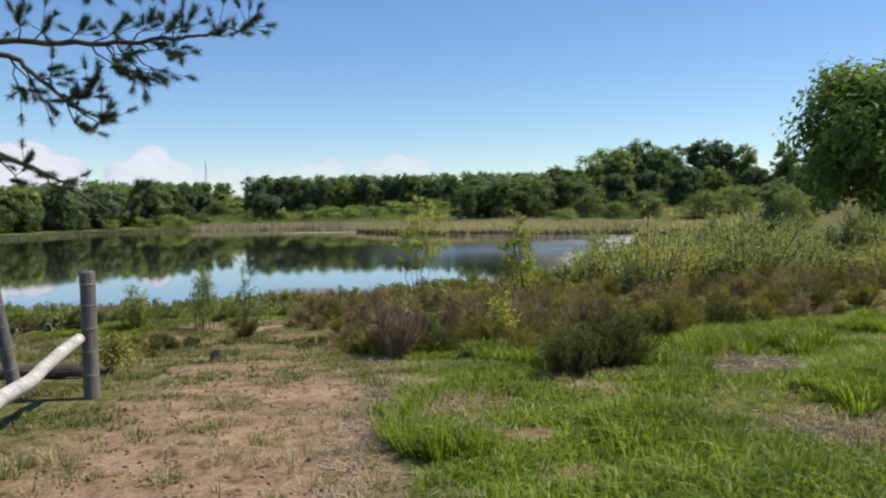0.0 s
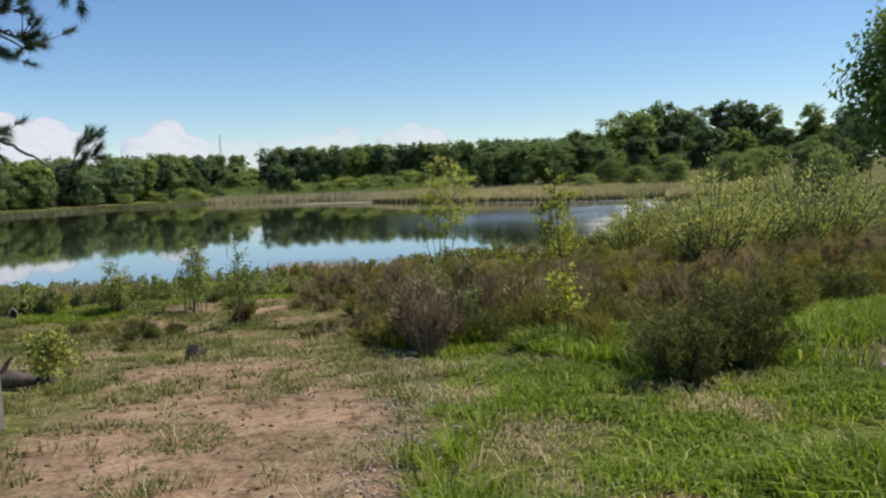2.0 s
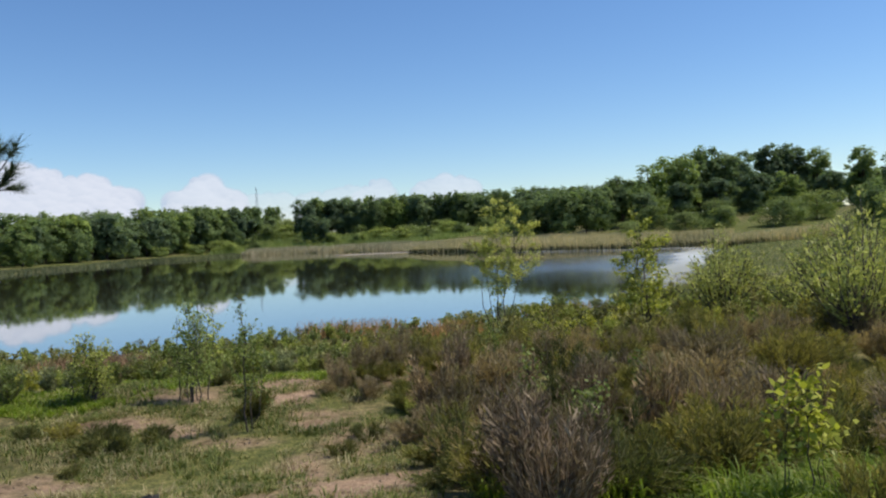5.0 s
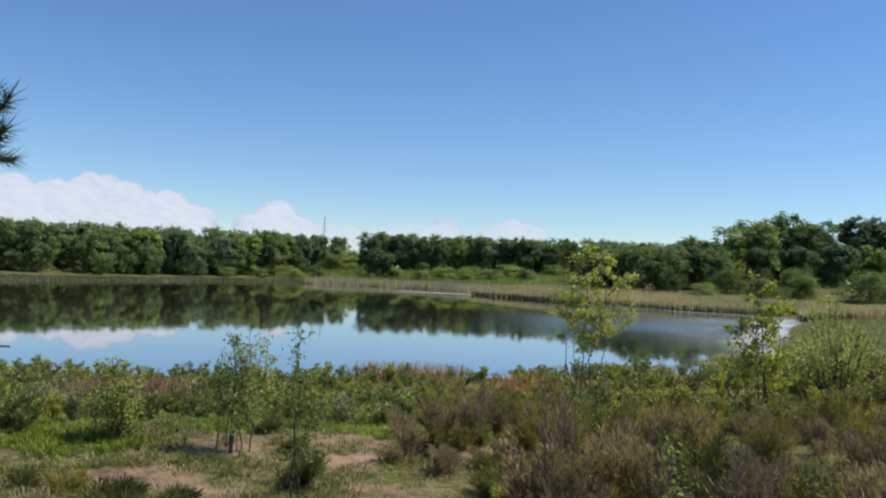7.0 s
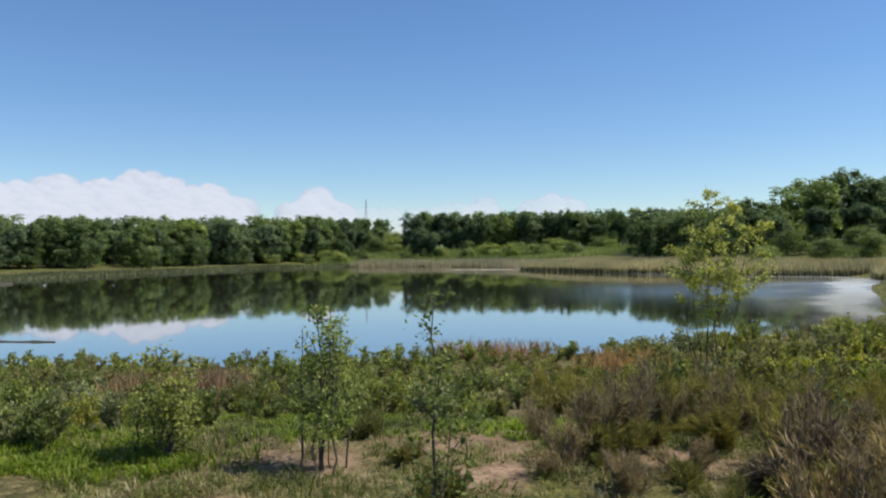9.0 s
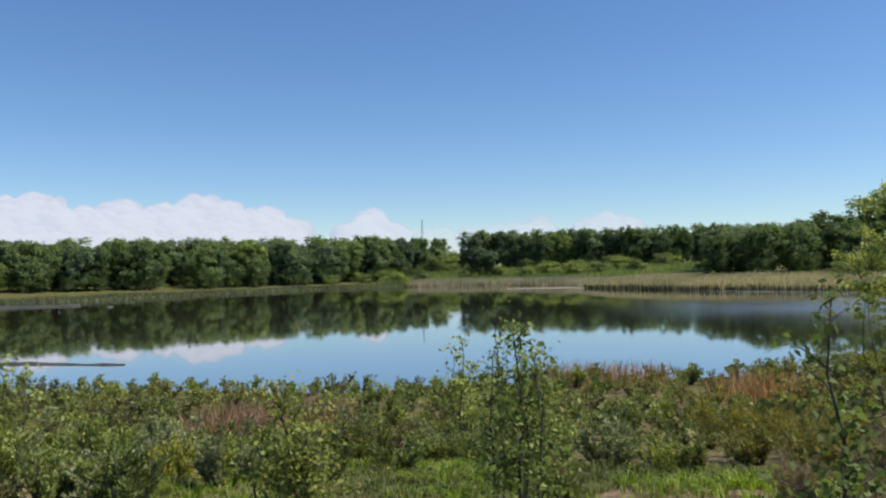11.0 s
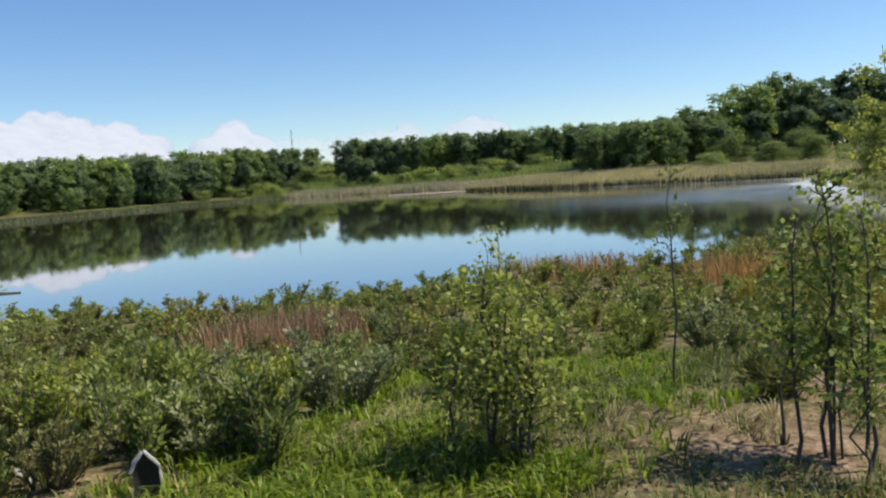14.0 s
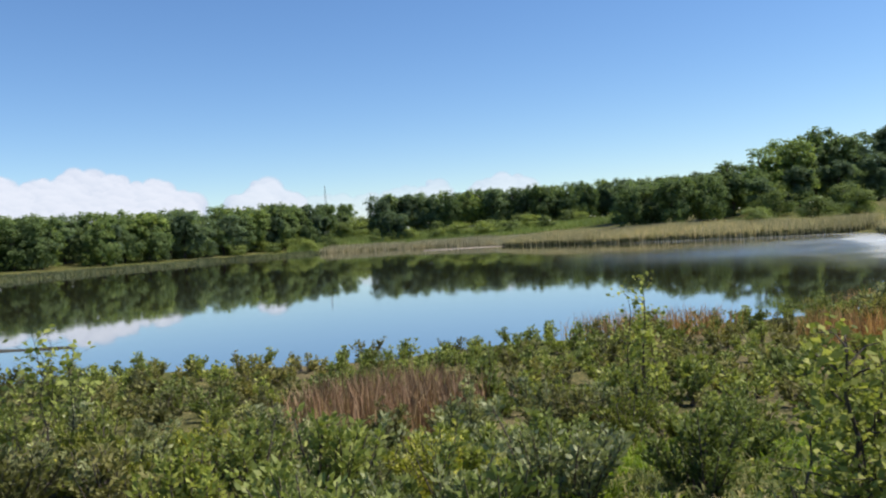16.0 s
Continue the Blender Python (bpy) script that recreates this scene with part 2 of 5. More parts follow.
_litter = mixed(_t, _litter, ramp(_t, _mid.outputs[0], [(0.36, (0.45, 0.46, 0.32)), (0.5, (0.9, 0.88, 0.7)), (0.64, (1.5, 1.4, 1.2))]), 1.0, "MULTIPLY")
_turf = ramp(_t, _fine.outputs[0], [(0.3, (0.024, 0.034, 0.006)), (0.52, (0.08, 0.098, 0.02)), (0.72, (0.26, 0.22, 0.11))])
_turf = mixed(_t, _turf, ramp(_t, _mid.outputs[0], [(0.38, (0.6, 0.72, 0.5)), (0.62, (1.5, 1.35, 1.1))]), 1.0, "MULTIPLY")
_grit = ramp(_t, _fine.outputs[0], [(0.25, (0.09, 0.06, 0.04)), (0.48, (0.235, 0.168, 0.118)), (0.72, (0.39, 0.3, 0.22))])
_grit = mixed(_t, _grit, ramp(_t, _big.outputs[0], [(0.32, (0.72, 0.66, 0.6)), (0.66, (1.2, 1.12, 1.04))]), 1.0, "MULTIPLY")
_grit = mixed(_t, _grit, ramp(_t, _mid.outputs[0], [(0.36, (0.5, 0.47, 0.36)), (0.48, (1, 1, 1)), (0.66, (1.18, 1.15, 1.08))]), 1.0, "MULTIPLY")
_col = mixed(_t, _litter, _turf, _green.outputs["Fac"])
_col = mixed(_t, _col, _grit, _sand.outputs["Fac"])
_bump = node(_t, "ShaderNodeBump", [("Height", _fine.outputs[0])], Strength=0.7, Distance=0.02)
_p = node(_t, "ShaderNodeBsdfPrincipled", [("Base Color", _col), ("Normal", _bump.outputs[0])], Roughness=0.95)
_p.inputs["Specular IOR Level"].default_value = 0.15
_t.links.new(_p.outputs[0], _o.inputs[0])


# ---- mesh tools ----
def join(chunks):
    """Vertices and faces of several chunks (V, F) as one."""
    vs, fs, base = [], [], 0
    for v, f in chunks:
        vs.append(v)
        fs.append((f + base).reshape(-1, f.shape[1]))
        base += len(v)
    return np.concatenate(vs), fs


def mesh_of(name, chunks, mat, smooth=False):
    v, fs = join(chunks)
    me = bpy.data.meshes.new(name)
    me.vertices.add(len(v))
    me.vertices.foreach_set("co", v.astype(np.float32).ravel())
    loops = np.concatenate([f.ravel() for f in fs])
    sizes = np.concatenate([np.full(len(f), f.shape[1]) for f in fs])
    me.loops.add(len(loops))
    me.loops.foreach_set("vertex_index", loops.astype(np.int32))
    me.polygons.add(len(sizes))
    starts = np.r_[0, np.cumsum(sizes)[:-1]]
    me.polygons.foreach_set("loop_start", starts.astype(np.int32))
    if smooth:
        me.polygons.foreach_set("use_smooth", np.ones(len(sizes), bool))
    me.update(calc_edges=True)
    me.materials.append(mat)
    return me


def thing(name, label, category, group="", kind="", at=None):
    return tagged(new(name), label, category, group, kind) if at is None else tagged(place_at(new(name), at), label, category, group, kind)


def place_at(ob, m):
    ob.matrix_basis = m
    return ob


def part(name, chunks, mat, parent, label="", smooth=False):
    ob = new(name, mesh_of(name, chunks, mat, smooth))
    ob.parent = parent
    return tagged(ob, label)


def stuff(name, chunks, mat, label, category, kind="stuff"):
    return tagged(new(name, mesh_of(name, chunks, mat)), label, category, kind=kind)


def tube(points, radii, sides=6, cap=True):
    p, r = np.asarray(points, float), np.asarray(radii, float)
    d = np.gradient(p, axis=0)
    d /= np.linalg.norm(d, axis=1)[:, None] + 1e-9
    ref = np.array([0.31, 0.22, 0.92]) if abs(d[0] @ [0.31, 0.22, 0.92]) < 0.93 else np.array([1.0, 0, 0])
    a = np.cross(d, ref)
    a /= np.linalg.norm(a, axis=1)[:, None] + 1e-9
    b = np.cross(d, a)
    ang = np.linspace(0, 2 * np.pi, sides, endpoint=False)
    v = p[:, None] + r[:, None, None] * (np.cos(ang)[None, :, None] * a[:, None] + np.sin(ang)[None, :, None] * b[:, None])
    n = len(p)
    i, j = np.meshgrid(np.arange(n - 1), np.arange(sides), indexing="ij")
    k = (j + 1) % sides
    f = np.stack([i * sides + j, i * sides + k, (i + 1) * sides + k, (i + 1) * sides + j], -1).reshape(-1, 4)
    return v.reshape(-1, 3), f


def bent(a, b, sag, n=5, jitter=0.0, r=None):
    """A bent line from a to b, with an upward bow of sag."""
    s = np.linspace(0, 1, n)[:, None]
    p = np.asarray(a, float) * (1 - s) + np.asarray(b, float) * s
    p[:, 2] += sag * np.sin(np.pi * s[:, 0])
    if jitter:
        p[1:-1] += (r or rng).normal(0, jitter, (n - 2, 3))
    return p


def unit(r, n):
    v = r.normal(size=(n, 3))
    return v / (np.linalg.norm(v, axis=1)[:, None] + 1e-9)


def leaves(centres, size, r, slim=0.6, up=0.5, spread=0.35, facing=0):
    """A pointed leaf of four corners, slightly folded, at each centre."""
    n = len(centres)
    s = size * r.uniform(1 - spread, 1 + spread, n)[:, None]
    nor = unit(r, n)
    nor[:, 2] = np.abs(nor[:, 2]) * (0.3 if np.ndim(facing) else 1) + up
    nor = nor + facing
    nor /= np.linalg.norm(nor, axis=1)[:, None]
    a = np.cross(nor, unit(r, n))
    a /= np.linalg.norm(a, axis=1)[:, None] + 1e-9
    b = np.cross(nor, a)
    v = np.stack([centres - a * s * 0.5, centres + b * s * slim * 0.5 + nor * s * 0.08, centres + a * s * 0.55,
                  centres - b * s * slim * 0.5 + nor * s * 0.08], 1)
    return v.reshape(-1, 3), np.arange(4 * n).reshape(-1, 4)


def blades(bases, height, width, r, lean=0.45, spread=0.4):
    """Grass blades: a quad and a tip each, bending over."""
    n = len(bases)
    h = height * r.uniform(1 - spread, 1 + spread, n)[:, None]
    ang = r.uniform(0, 2 * np.pi, n)
    side = np.stack([np.cos(ang), np.sin(ang), 0 * ang], 1)
    ang2 = r.uniform(0, 2 * np.pi, n)
    way = np.stack([np.cos(ang2), np.sin(ang2), 0 * ang2], 1) * (r.uniform(0, 1, n) * lean)[:, None]
    up = np.array([0, 0, 1.0])
    w = width * r.uniform(0.6, 1.3, n)[:, None]
    mid = bases + h * 0.55 * up + way * h * 0.3
    tip = bases + h * (0.98 - 0.25 * np.linalg.norm(way, axis=1)[:, None]) * up + way * h
    v = np.stack([bases - side * w / 2, bases + side * w / 2, mid + side * w * 0.4, mid - side * w * 0.4, tip], 1).reshape(-1, 3)
    k = np.arange(n)[:, None] * 5
    return [(v, np.concatenate([k, k + 1, k + 2, k + 3], 1)), (np.zeros((0, 3)), np.zeros((0, 3), int))], np.concatenate([k + 3, k + 2, k + 4], 1)


def blade_mesh(name, bases, height, width, mat, r, lean=0.45, spread=0.4):
    (q, _), tris = blades(bases, height, width, r, lean, spread)
    return blade_data(name, q[0], q[1], tris, mat)


def blade_data(name, v, quads, tris, mat):
    me = bpy.data.meshes.new(name)
    me.vertices.add(len(v))
    me.vertices.foreach_set("co", v.astype(np.float32).ravel())
    loops = np.concatenate([quads.ravel(), tris.ravel()])
    sizes = np.r_[np.full(len(quads), 4), np.full(len(tris), 3)]
    me.loops.add(len(loops))
    me.loops.foreach_set("vertex_index", loops.astype(np.int32))
    me.polygons.add(len(sizes))
    me.polygons.foreach_set("loop_start", np.r_[0, np.cumsum(sizes)[:-1]].astype(np.int32))
    me.update(calc_edges=True)
    me.materials.append(mat)
    return me


def tuft_mesh(name, x, y, per, rad, height, width, mat, r, flare=1.0):
    """Tufts at the given places: blades that spring from a small foot and arch outwards."""
    n = len(x) * per
    size = np.repeat(r.uniform(0.55, 1.35, len(x)), per)
    ang, q = r.uniform(0, 2 * np.pi, n), np.sqrt(r.uniform(0, 1, n))
    out = np.stack([np.cos(ang), np.sin(ang), 0 * ang], 1)
    cx, cy = np.repeat(x, per), np.repeat(y, per)
    bx, by = cx + out[:, 0] * q * rad * size, cy + out[:, 1] * q * rad * size
    base = np.stack([bx, by, ground_z(bx, by) - 0.01], 1)
    h = (height * size * r.uniform(0.5, 1.15, n))[:, None]
    way = out * (q * flare + 0.1)[:, None] + r.normal(0, 0.16, (n, 3)) * np.array([1, 1, 0])
    side = np.cross(out + r.normal(0, 0.5, (n, 3)), [0, 0, 1.0])
    side *= (width * r.uniform(0.6, 1.3, n) / (np.linalg.norm(side, axis=1) + 1e-9))[:, None] / 2
    up = np.array([0, 0, 1.0])
    mid = base + up * h * 0.62 + way * h * 0.28
    tip = base + up * h * (0.95 - 0.3 * np.linalg.norm(way, axis=1)[:, None].clip(0, 2)) + way * h * 0.85
    v = np.stack([base - side, base + side, mid + side * 0.8, mid - side * 0.8, tip], 1).reshape(-1, 3)
    k = np.arange(n)[:, None] * 5
    return blade_data(name, v, np.concatenate([k, k + 1, k + 2, k + 3], 1), np.concatenate([k + 3, k + 2, k + 4], 1), mat)


# ---- the lie of the land ----
POND = np.array([(-90, 16), (-45, 19), (-24, 21.5), (-15, 23.5), (-7, 24.5), (0.8, 26.8), (5.6, 29.2), (10, 35.4), (14, 44), (20, 60), (26, 72),
                 (28, 80), (20, 85), (10, 95), (3, 108), (-2, 117), (-6, 134), (-20, 148), (-34, 151), (-46, 136), (-51, 113), (-55, 92),
                 (-58, 72), (-70, 50), (-110, 40)], float)


LATTICE = np.random.default_rng(99).uniform(-1, 1, (97, 89))


def wobble(x, y, scale, seed=0.0):
    """Smooth random noise between about -1 and 1, with features of about twice the scale."""
    total = 0.0
    for step, weight in ((1.7, 0.95), (0.74, 0.5)):
        u = np.asarray(x, float) / (scale * step) + 17.3 * seed + 500
        v = np.asarray(y, float) / (scale * step) - 11.9 * seed + 700 * step
        i, j = np.floor(u).astype(int), np.floor(v).astype(int)
        a, b = u - i, v - j
        a, b = a * a * (3 - 2 * a), b * b * (3 - 2 * b)
        g = LATTICE
        total = total + weight * ((g[i % 97, j % 89] * (1 - a) + g[(i + 1) % 97, j % 89] * a) * (1 - b)
                                  + (g[i % 97, (j + 1) % 89] * (1 - a) + g[(i + 1) % 97, (j + 1) % 89] * a) * b)
    return total


def shore(x, y):
    """Metres from the pond's edge: negative in the water."""
    x, y = np.asarray(x, float), np.asarray(y, float)
    best, inside = np.full(x.shape, 1e9), np.zeros(x.shape, bool)
    for (ax, ay), (bx, by) in zip(POND, np.roll(POND, -1, 0)):
        ux, uy = bx - ax, by - ay
        s = np.clip(((x - ax) * ux + (y - ay) * uy) / (ux * ux + uy * uy), 0, 1)
        best = np.minimum(best, np.hypot(x - ax - s * ux, y - ay - s * uy))
        inside ^= ((ay > y) != (by > y)) & (x < ux * (y - ay) / (uy + 1e-12) + ax)
    d = np.where(inside, -best, best)
    return d + 0.7 * wobble(x, y, 4.0, 2.0) * np.clip(best, 0, 1)


def ground_z(x, y):
    x, y = np.asarray(x, float), np.asarray(y, float)
    near = np.interp(y, [-10, 0, 4, 6, 7.5, 8.6, 9.3, 10, 11, 12.2, 14, 16, 18, 20, 22, 26], [0.25, 0.12, 0.05, 0.0, -0.1, -0.2, -0.33, -0.43, -0.47, -0.47, -0.46, -0.72, -0.97, -1.14, -1.25, -1.32])
    near = near + 0.25 * np.clip((x - 2) / 6, 0, 1) * np.clip((y - 6) / 8, 0, 1) + 0.03 * wobble(x, y, 1.1) + 0.012 * wobble(x, y, 0.33, 4.0)
    d = shore(x, y)
    far = np.interp(d, [0, 3, 12, 35, 70, 400], [-1.3, -1.0, -0.6, 1.1, 2.2, 5.0])
    blend = np.clip((y - 24) / 12, 0, 1)
    blend = np.maximum(blend, np.clip((np.abs(x) - 14) / 12, 0, 1))
    land = near * (1 - blend) + far * blend
    bank = WATER + np.clip(d, -8, 60) * 0.22
    return np.where(d < 0, np.maximum(bank, WATER - 1.6), np.minimum(land, bank + 0.02) * 1.0)


def blob(x, y, cx, cy, rx, ry=None):
    return np.clip(1.6 - 1.6 * np.hypot((x - cx) / rx, (y - cy) / (ry or rx)), 0, 1)


def sand_at(x, y):
    x, y = np.asarray(x, float), np.asarray(y, float)
    c = np.interp(y, [-6, 3, 5.6, 7.5, 9.5, 11], [-0.3, -0.5, -0.55, -0.7, -0.6, -0.4])
    w = np.interp(y, [-6, 3, 5.6, 7.5, 9.5, 11, 12], [1.3, 1.1, 1.1, 1.05, 0.7, 0.5, 0.0])
    s = np.clip((w - np.abs(x - c)) / 0.35 + 0.5, 0, 1) * (y < 12)
    for cx, cy, r in ((-2.9, 9.9, 0.6), (-3.0, 12.3, 0.6), (-0.3, 12.2, 0.6), (-0.1, 13.7, 0.5), (-1.9, 14.0, 0.95), (-3.6, 10.9, 0.5), (-1.4, 13.2, 0.5),
                      (-5.7, 13.5, 0.6), (-2.6, 13.45, 0.75), (-3.2, 12.9, 0.55), (-2.0, 14.0, 0.6), (-1.2, 14.6, 0.55), (-2.7, 14.3, 0.35), (-1.1, 12.1, 0.5), (-2.3, 11.9, 0.4), (-4.6, 11.5, 0.5), (-1.7, 11.2, 0.55), (1.6, 4.0, 0.35)):
        s = np.maximum(s, blob(x, y, cx, cy, r))
    broken = np.clip((y - 4.0) / 3.0, 0.5, 1.0)
    return np.clip(s + broken * (0.75 * wobble(x, y, 0.4, 1.0) + 0.4 * wobble(x, y, 0.15, 3.0) - 0.18), 0, 1) * (s > 0)


def green_at(x, y):
    x, y = np.asarray(x, float), np.asarray(y, float)
    g = 0.35 + 0.5 * wobble(x, y, 1.3, 5.0)
    g = np.maximum(g, np.clip((x - 0.5) / 0.3, 0, 1) * np.clip((8.2 - y) / 0.6, 0, 1))
    g = np.maximum(g, blob(x, y, -3.4, 15.4, 3.4, 1.3))
    g = g * (1 - blob(x, y, 4.4, 6.4, 1.2, 0.9)) * (1 - blob(x, y, 3.9, 3.9, 1.2, 0.8))
    return np.clip(g + 0.3 * (y > 26), 0, 1)


def heather_at(x, y):
    """How thick the heather stands."""
    edge = np.interp(x, [-1.2, -0.4, -0.05, 0.25, 0.7, 1.4, 2.5, 3.4, 4.5, 5.6, 9], [17.5, 13.8, 11.2, 8.6, 7.9, 8.0, 8.1, 8.0, 9.0, 10.0, 11.2])
    return np.clip((y - edge) / 0.7, 0, 1) * np.clip((shore(x, y) - 6.5) / 2, 0, 1) * (x > -1.2)


def on_path(x, y, width):
    """Near the trodden line."""
    px = np.interp(y, [-2, 3.3, 5.4, 6.7, 9.2, 10, 11.2], [0.55, 0.4, -0.1, -0.55, -2.0, -3.2, -5.0])
    return np.abs(x - px) < width * np.where(y > 8, 1.7, 1.0)


def coords(near_lo, near_hi, step, far):
    out = list(np.arange(near_lo, near_hi, step))
    s = step
    while out[-1] < far:
        s *= 1.16
        out.append(out[-1] + s)
    s = step
    while out[0] > -far:
        s *= 1.16
        out.insert(0, out[0] - s)
    return np.array(out)


def build_ground():
    xs, ys = coords(-8, 8, 0.13, 2500), coords(1.5, 17, 0.13, 2500)
    x, y = np.meshgrid(xs, ys)
    z = ground_z(x, y)
    nx, ny = len(xs), len(ys)
    i, j = np.meshgrid(np.arange(ny - 1), np.arange(nx - 1), indexing="ij")
    a = i * nx + j
    f = np.stack([a, a + 1, a + nx + 1, a + nx], -1).reshape(-1, 4)
    me = mesh_of("ground", [(np.stack([x, y, z], -1).reshape(-1, 3), f)], M_GROUND, True)
    for key, fn in (("sand", sand_at), ("green", green_at)):
        me.attributes.new(key, "FLOAT", "POINT").data.foreach_set("value", fn(x, y).ravel().astype(np.float32))
    return tagged(new("ground", me), "sandy heath ground with turf, litter and bare patches", "ground", kind="structure")


build_ground()


def build_water():
    """The pond's surface: a pale film drifted along the bay's edge, and sky glare painted on as colour."""
    xs = np.r_[-400, -150, -60, -25, -10, np.arange(0, 34, 0.5), 40]
    ys = np.r_[14, 24, np.arange(28, 100, 0.5), 112, 130, 175]
    x, y = np.meshgrid(xs, ys)
    d = -shore(x, y)
    film_glare = np.clip(1.5 - np.abs(d - 1.4 - 0.8 * wobble(x, y, 3.0, 7.0)) / 1.2, 0, 1) + 0.8 * np.clip(wobble(x * 0.55 + y * 0.8, (y * 0.55 - x * 0.8) * 4, 9.0, 3.0) - 0.25, 0, 1) * np.clip(1 - d / 9, 0, 1)
    # broad pale wash: glare of the sky on ruffled water, painted as colour
    film_glare = film_glare + 0.34 * np.clip(0.75 + 0.6 * wobble(x, y, 4.0, 4.0), 0, 1) * np.clip(1.3 - d / 11, 0, 1)
    film_glare = film_glare + 0.3 * np.clip(1 - np.abs(np.sin(np.hypot(x - 34, y - 40) * 0.5 + 0.9 * wobble(x, y, 3.0, 6.0))) * 3.5, 0, 1) * np.clip(1.2 - d / 10, 0, 1)
    film_glare *= np.clip((x - 5) / 6, 0, 1) * np.clip((y - 31) / 10, 0, 1) * np.clip((98 - y) / 6, 0, 1)
    nx, ny = len(xs), len(ys)
    i, j = np.meshgrid(np.arange(ny - 1), np.arange(nx - 1), indexing="ij")
    a = i * nx + j
    f = np.stack([a, a + 1, a + nx + 1, a + nx], -1).reshape(-1, 4)
    me = mesh_of("water", [(np.stack([x, y, np.full(x.shape, WATER)], -1).reshape(-1, 3), f)], M_WATER)
    me.attributes.new("film_glare", "FLOAT", "POINT").data.foreach_set("value", np.clip(film_glare, 0, 1).ravel().astype(np.float32))
    tagged(new("water", me), "still brown pond water mirroring trees and sky", "water", kind="structure")


build_water()


# ---- plants: kinds ----
def sprays(centres, along, length, slim, r, fold=0.1):
    """Pointed leaves that lie along the given directions."""
    n = len(centres)
    d = along / (np.linalg.norm(along, axis=1)[:, None] + 1e-9)
    ln = length * r.uniform(0.6, 1.35, n)[:, None]
    side = np.cross(d, unit(r, n))
    side /= np.linalg.norm(side, axis=1)[:, None] + 1e-9
    nor = np.cross(d, side)
    v = np.stack([centres, centres + d * ln * 0.45 + side * ln * slim * 0.5 + nor * ln * fold, centres + d * ln,
                  centres + d * ln * 0.45 - side * ln * slim * 0.5 + nor * ln * fold], 1)
    return v.reshape(-1, 3), np.arange(4 * n).reshape(-1, 4)


def on_line(p, u):
    """Points and directions at the shares u of a bent line p."""
    q = np.linspace(0, 1, len(p))
    at = np.stack([np.interp(u, q, p[:, j]) for j in range(3)], 1)
    ahead = np.stack([np.interp(np.minimum(u + 0.12, 1.0), q, p[:, j]) for j in range(3)], 1)
    back = np.stack([np.interp(np.minimum(u + 0.12, 1.0) - 0.14, q, p[:, j]) for j in range(3)], 1)
    d = ahead - back
    return at, d / (np.linalg.norm(d, axis=1)[:, None] + 1e-9)


def shrub(r, h, rad, n_tip, per, leaf, mat, name, label, group, slim=0.5, wide=0.03):
    """A bush of upright shoots that part from a few stems in tufts, each set with leaves that point up and outwards."""
    ob = thing(name, label, "shrub", group)
    stems, centres, along = [], [], []
    heads = max(4, n_tip // 4)
    a, q = r.uniform(0, 2 * np.pi, heads), np.sqrt(r.uniform(0.0, 1, heads))
    hx, hy, hh = np.cos(a) * rad * q * 0.75, np.sin(a) * rad * q * 0.75, h * (1.02 - 0.42 * q * q) * r.uniform(0.62, 1.15, heads)
    for k in range(n_tip):
        i = k % heads
        top = np.array([hx[i] * 1.15 + r.normal(0, rad * 0.16), hy[i] * 1.15 + r.normal(0, rad * 0.16), hh[i] * r.uniform(0.78, 1.12)])
        foot = np.array([hx[i] * 0.35, hy[i] * 0.35, -0.04])
        p = bent(foot, top, -0.02 * h, 5, 0.018 * h, r)
        stems.append(tube(p, np.linspace(0.006, 0.002, 5) * (1 + h), 3))
        m = int(per * r.uniform(0.7, 1.3))
        c, d = on_line(p, 1 - r.uniform(0, 1, m) ** 1.25 * 0.72)
        out = unit(r, m)
        centres.append(c + out * wide * np.array([1, 1, 0.5]) * r.uniform(0.2, 1.0, (m, 1)))
        along.append(d * 0.75 + out * np.array([1, 1, 0.35]))
    part("branchwork", stems, M_TWIG, ob, "thin brown stems")
    part("foliage", [sprays(np.concatenate(centres), np.concatenate(along), leaf, slim, r)], mat, ob)
    return ob


def heather(r, h, rad, n, mat, name, label, group, bare=0.0, per=36, wild=0.75, ln=0.075):
    """A heather bush: wiry shoots that fan up from the foot in uneven plumes, feathered with fine upright sprigs."""
    ob = thing(name, label, "heather", group)
    centres, along, stems = [], [], []
    plumes = max(5, n // 9)
    a, q = r.uniform(0, 2 * np.pi, plumes), np.sqrt(r.uniform(0, 1, plumes))
    px, py = np.cos(a) * rad * q * 0.85, np.sin(a) * rad * q * 0.85
    pz = h * (1.05 - 0.5 * q ** 2) * r.uniform(0.68, 1.2, plumes)
    for k in range(n):
        i = k % plumes
        top = np.array([px[i] + r.normal(0, rad * 0.13), py[i] + r.normal(0, rad * 0.13), pz[i] * r.uniform(0.7, 1.1)])
        foot = top * np.array([0.25, 0.25, 0]) - np.array([0, 0, 0.03])
        p = bent(foot, top, 0.02 * h, 4, 0.014, r)
        if k % 3 == 0 or bare:
            stems.append(tube(p, np.array([0.0045, 0.0034, 0.0024, 0.0014]) * (1 + bare), 3))
        m = int(per * (1 - bare))
        c, d = on_line(p, 1 - r.uniform(0, 1, m) ** 1.3 * 0.85)
        centres.append(c + r.normal(0, 0.011, (m, 3)))
        along.append(d + wild * unit(r, m))
    tagged(part("branchwork", stems, M_DEAD if bare else M_TWIG, ob), "wiry bleached twigs" if bare else "wiry brown twigs", kind="stuff")
    c = np.concatenate(centres)
    part("foliage", [sprays(c, np.concatenate(along), ln, 0.0085 / ln, r, 0.02)], mat, ob)
    return ob


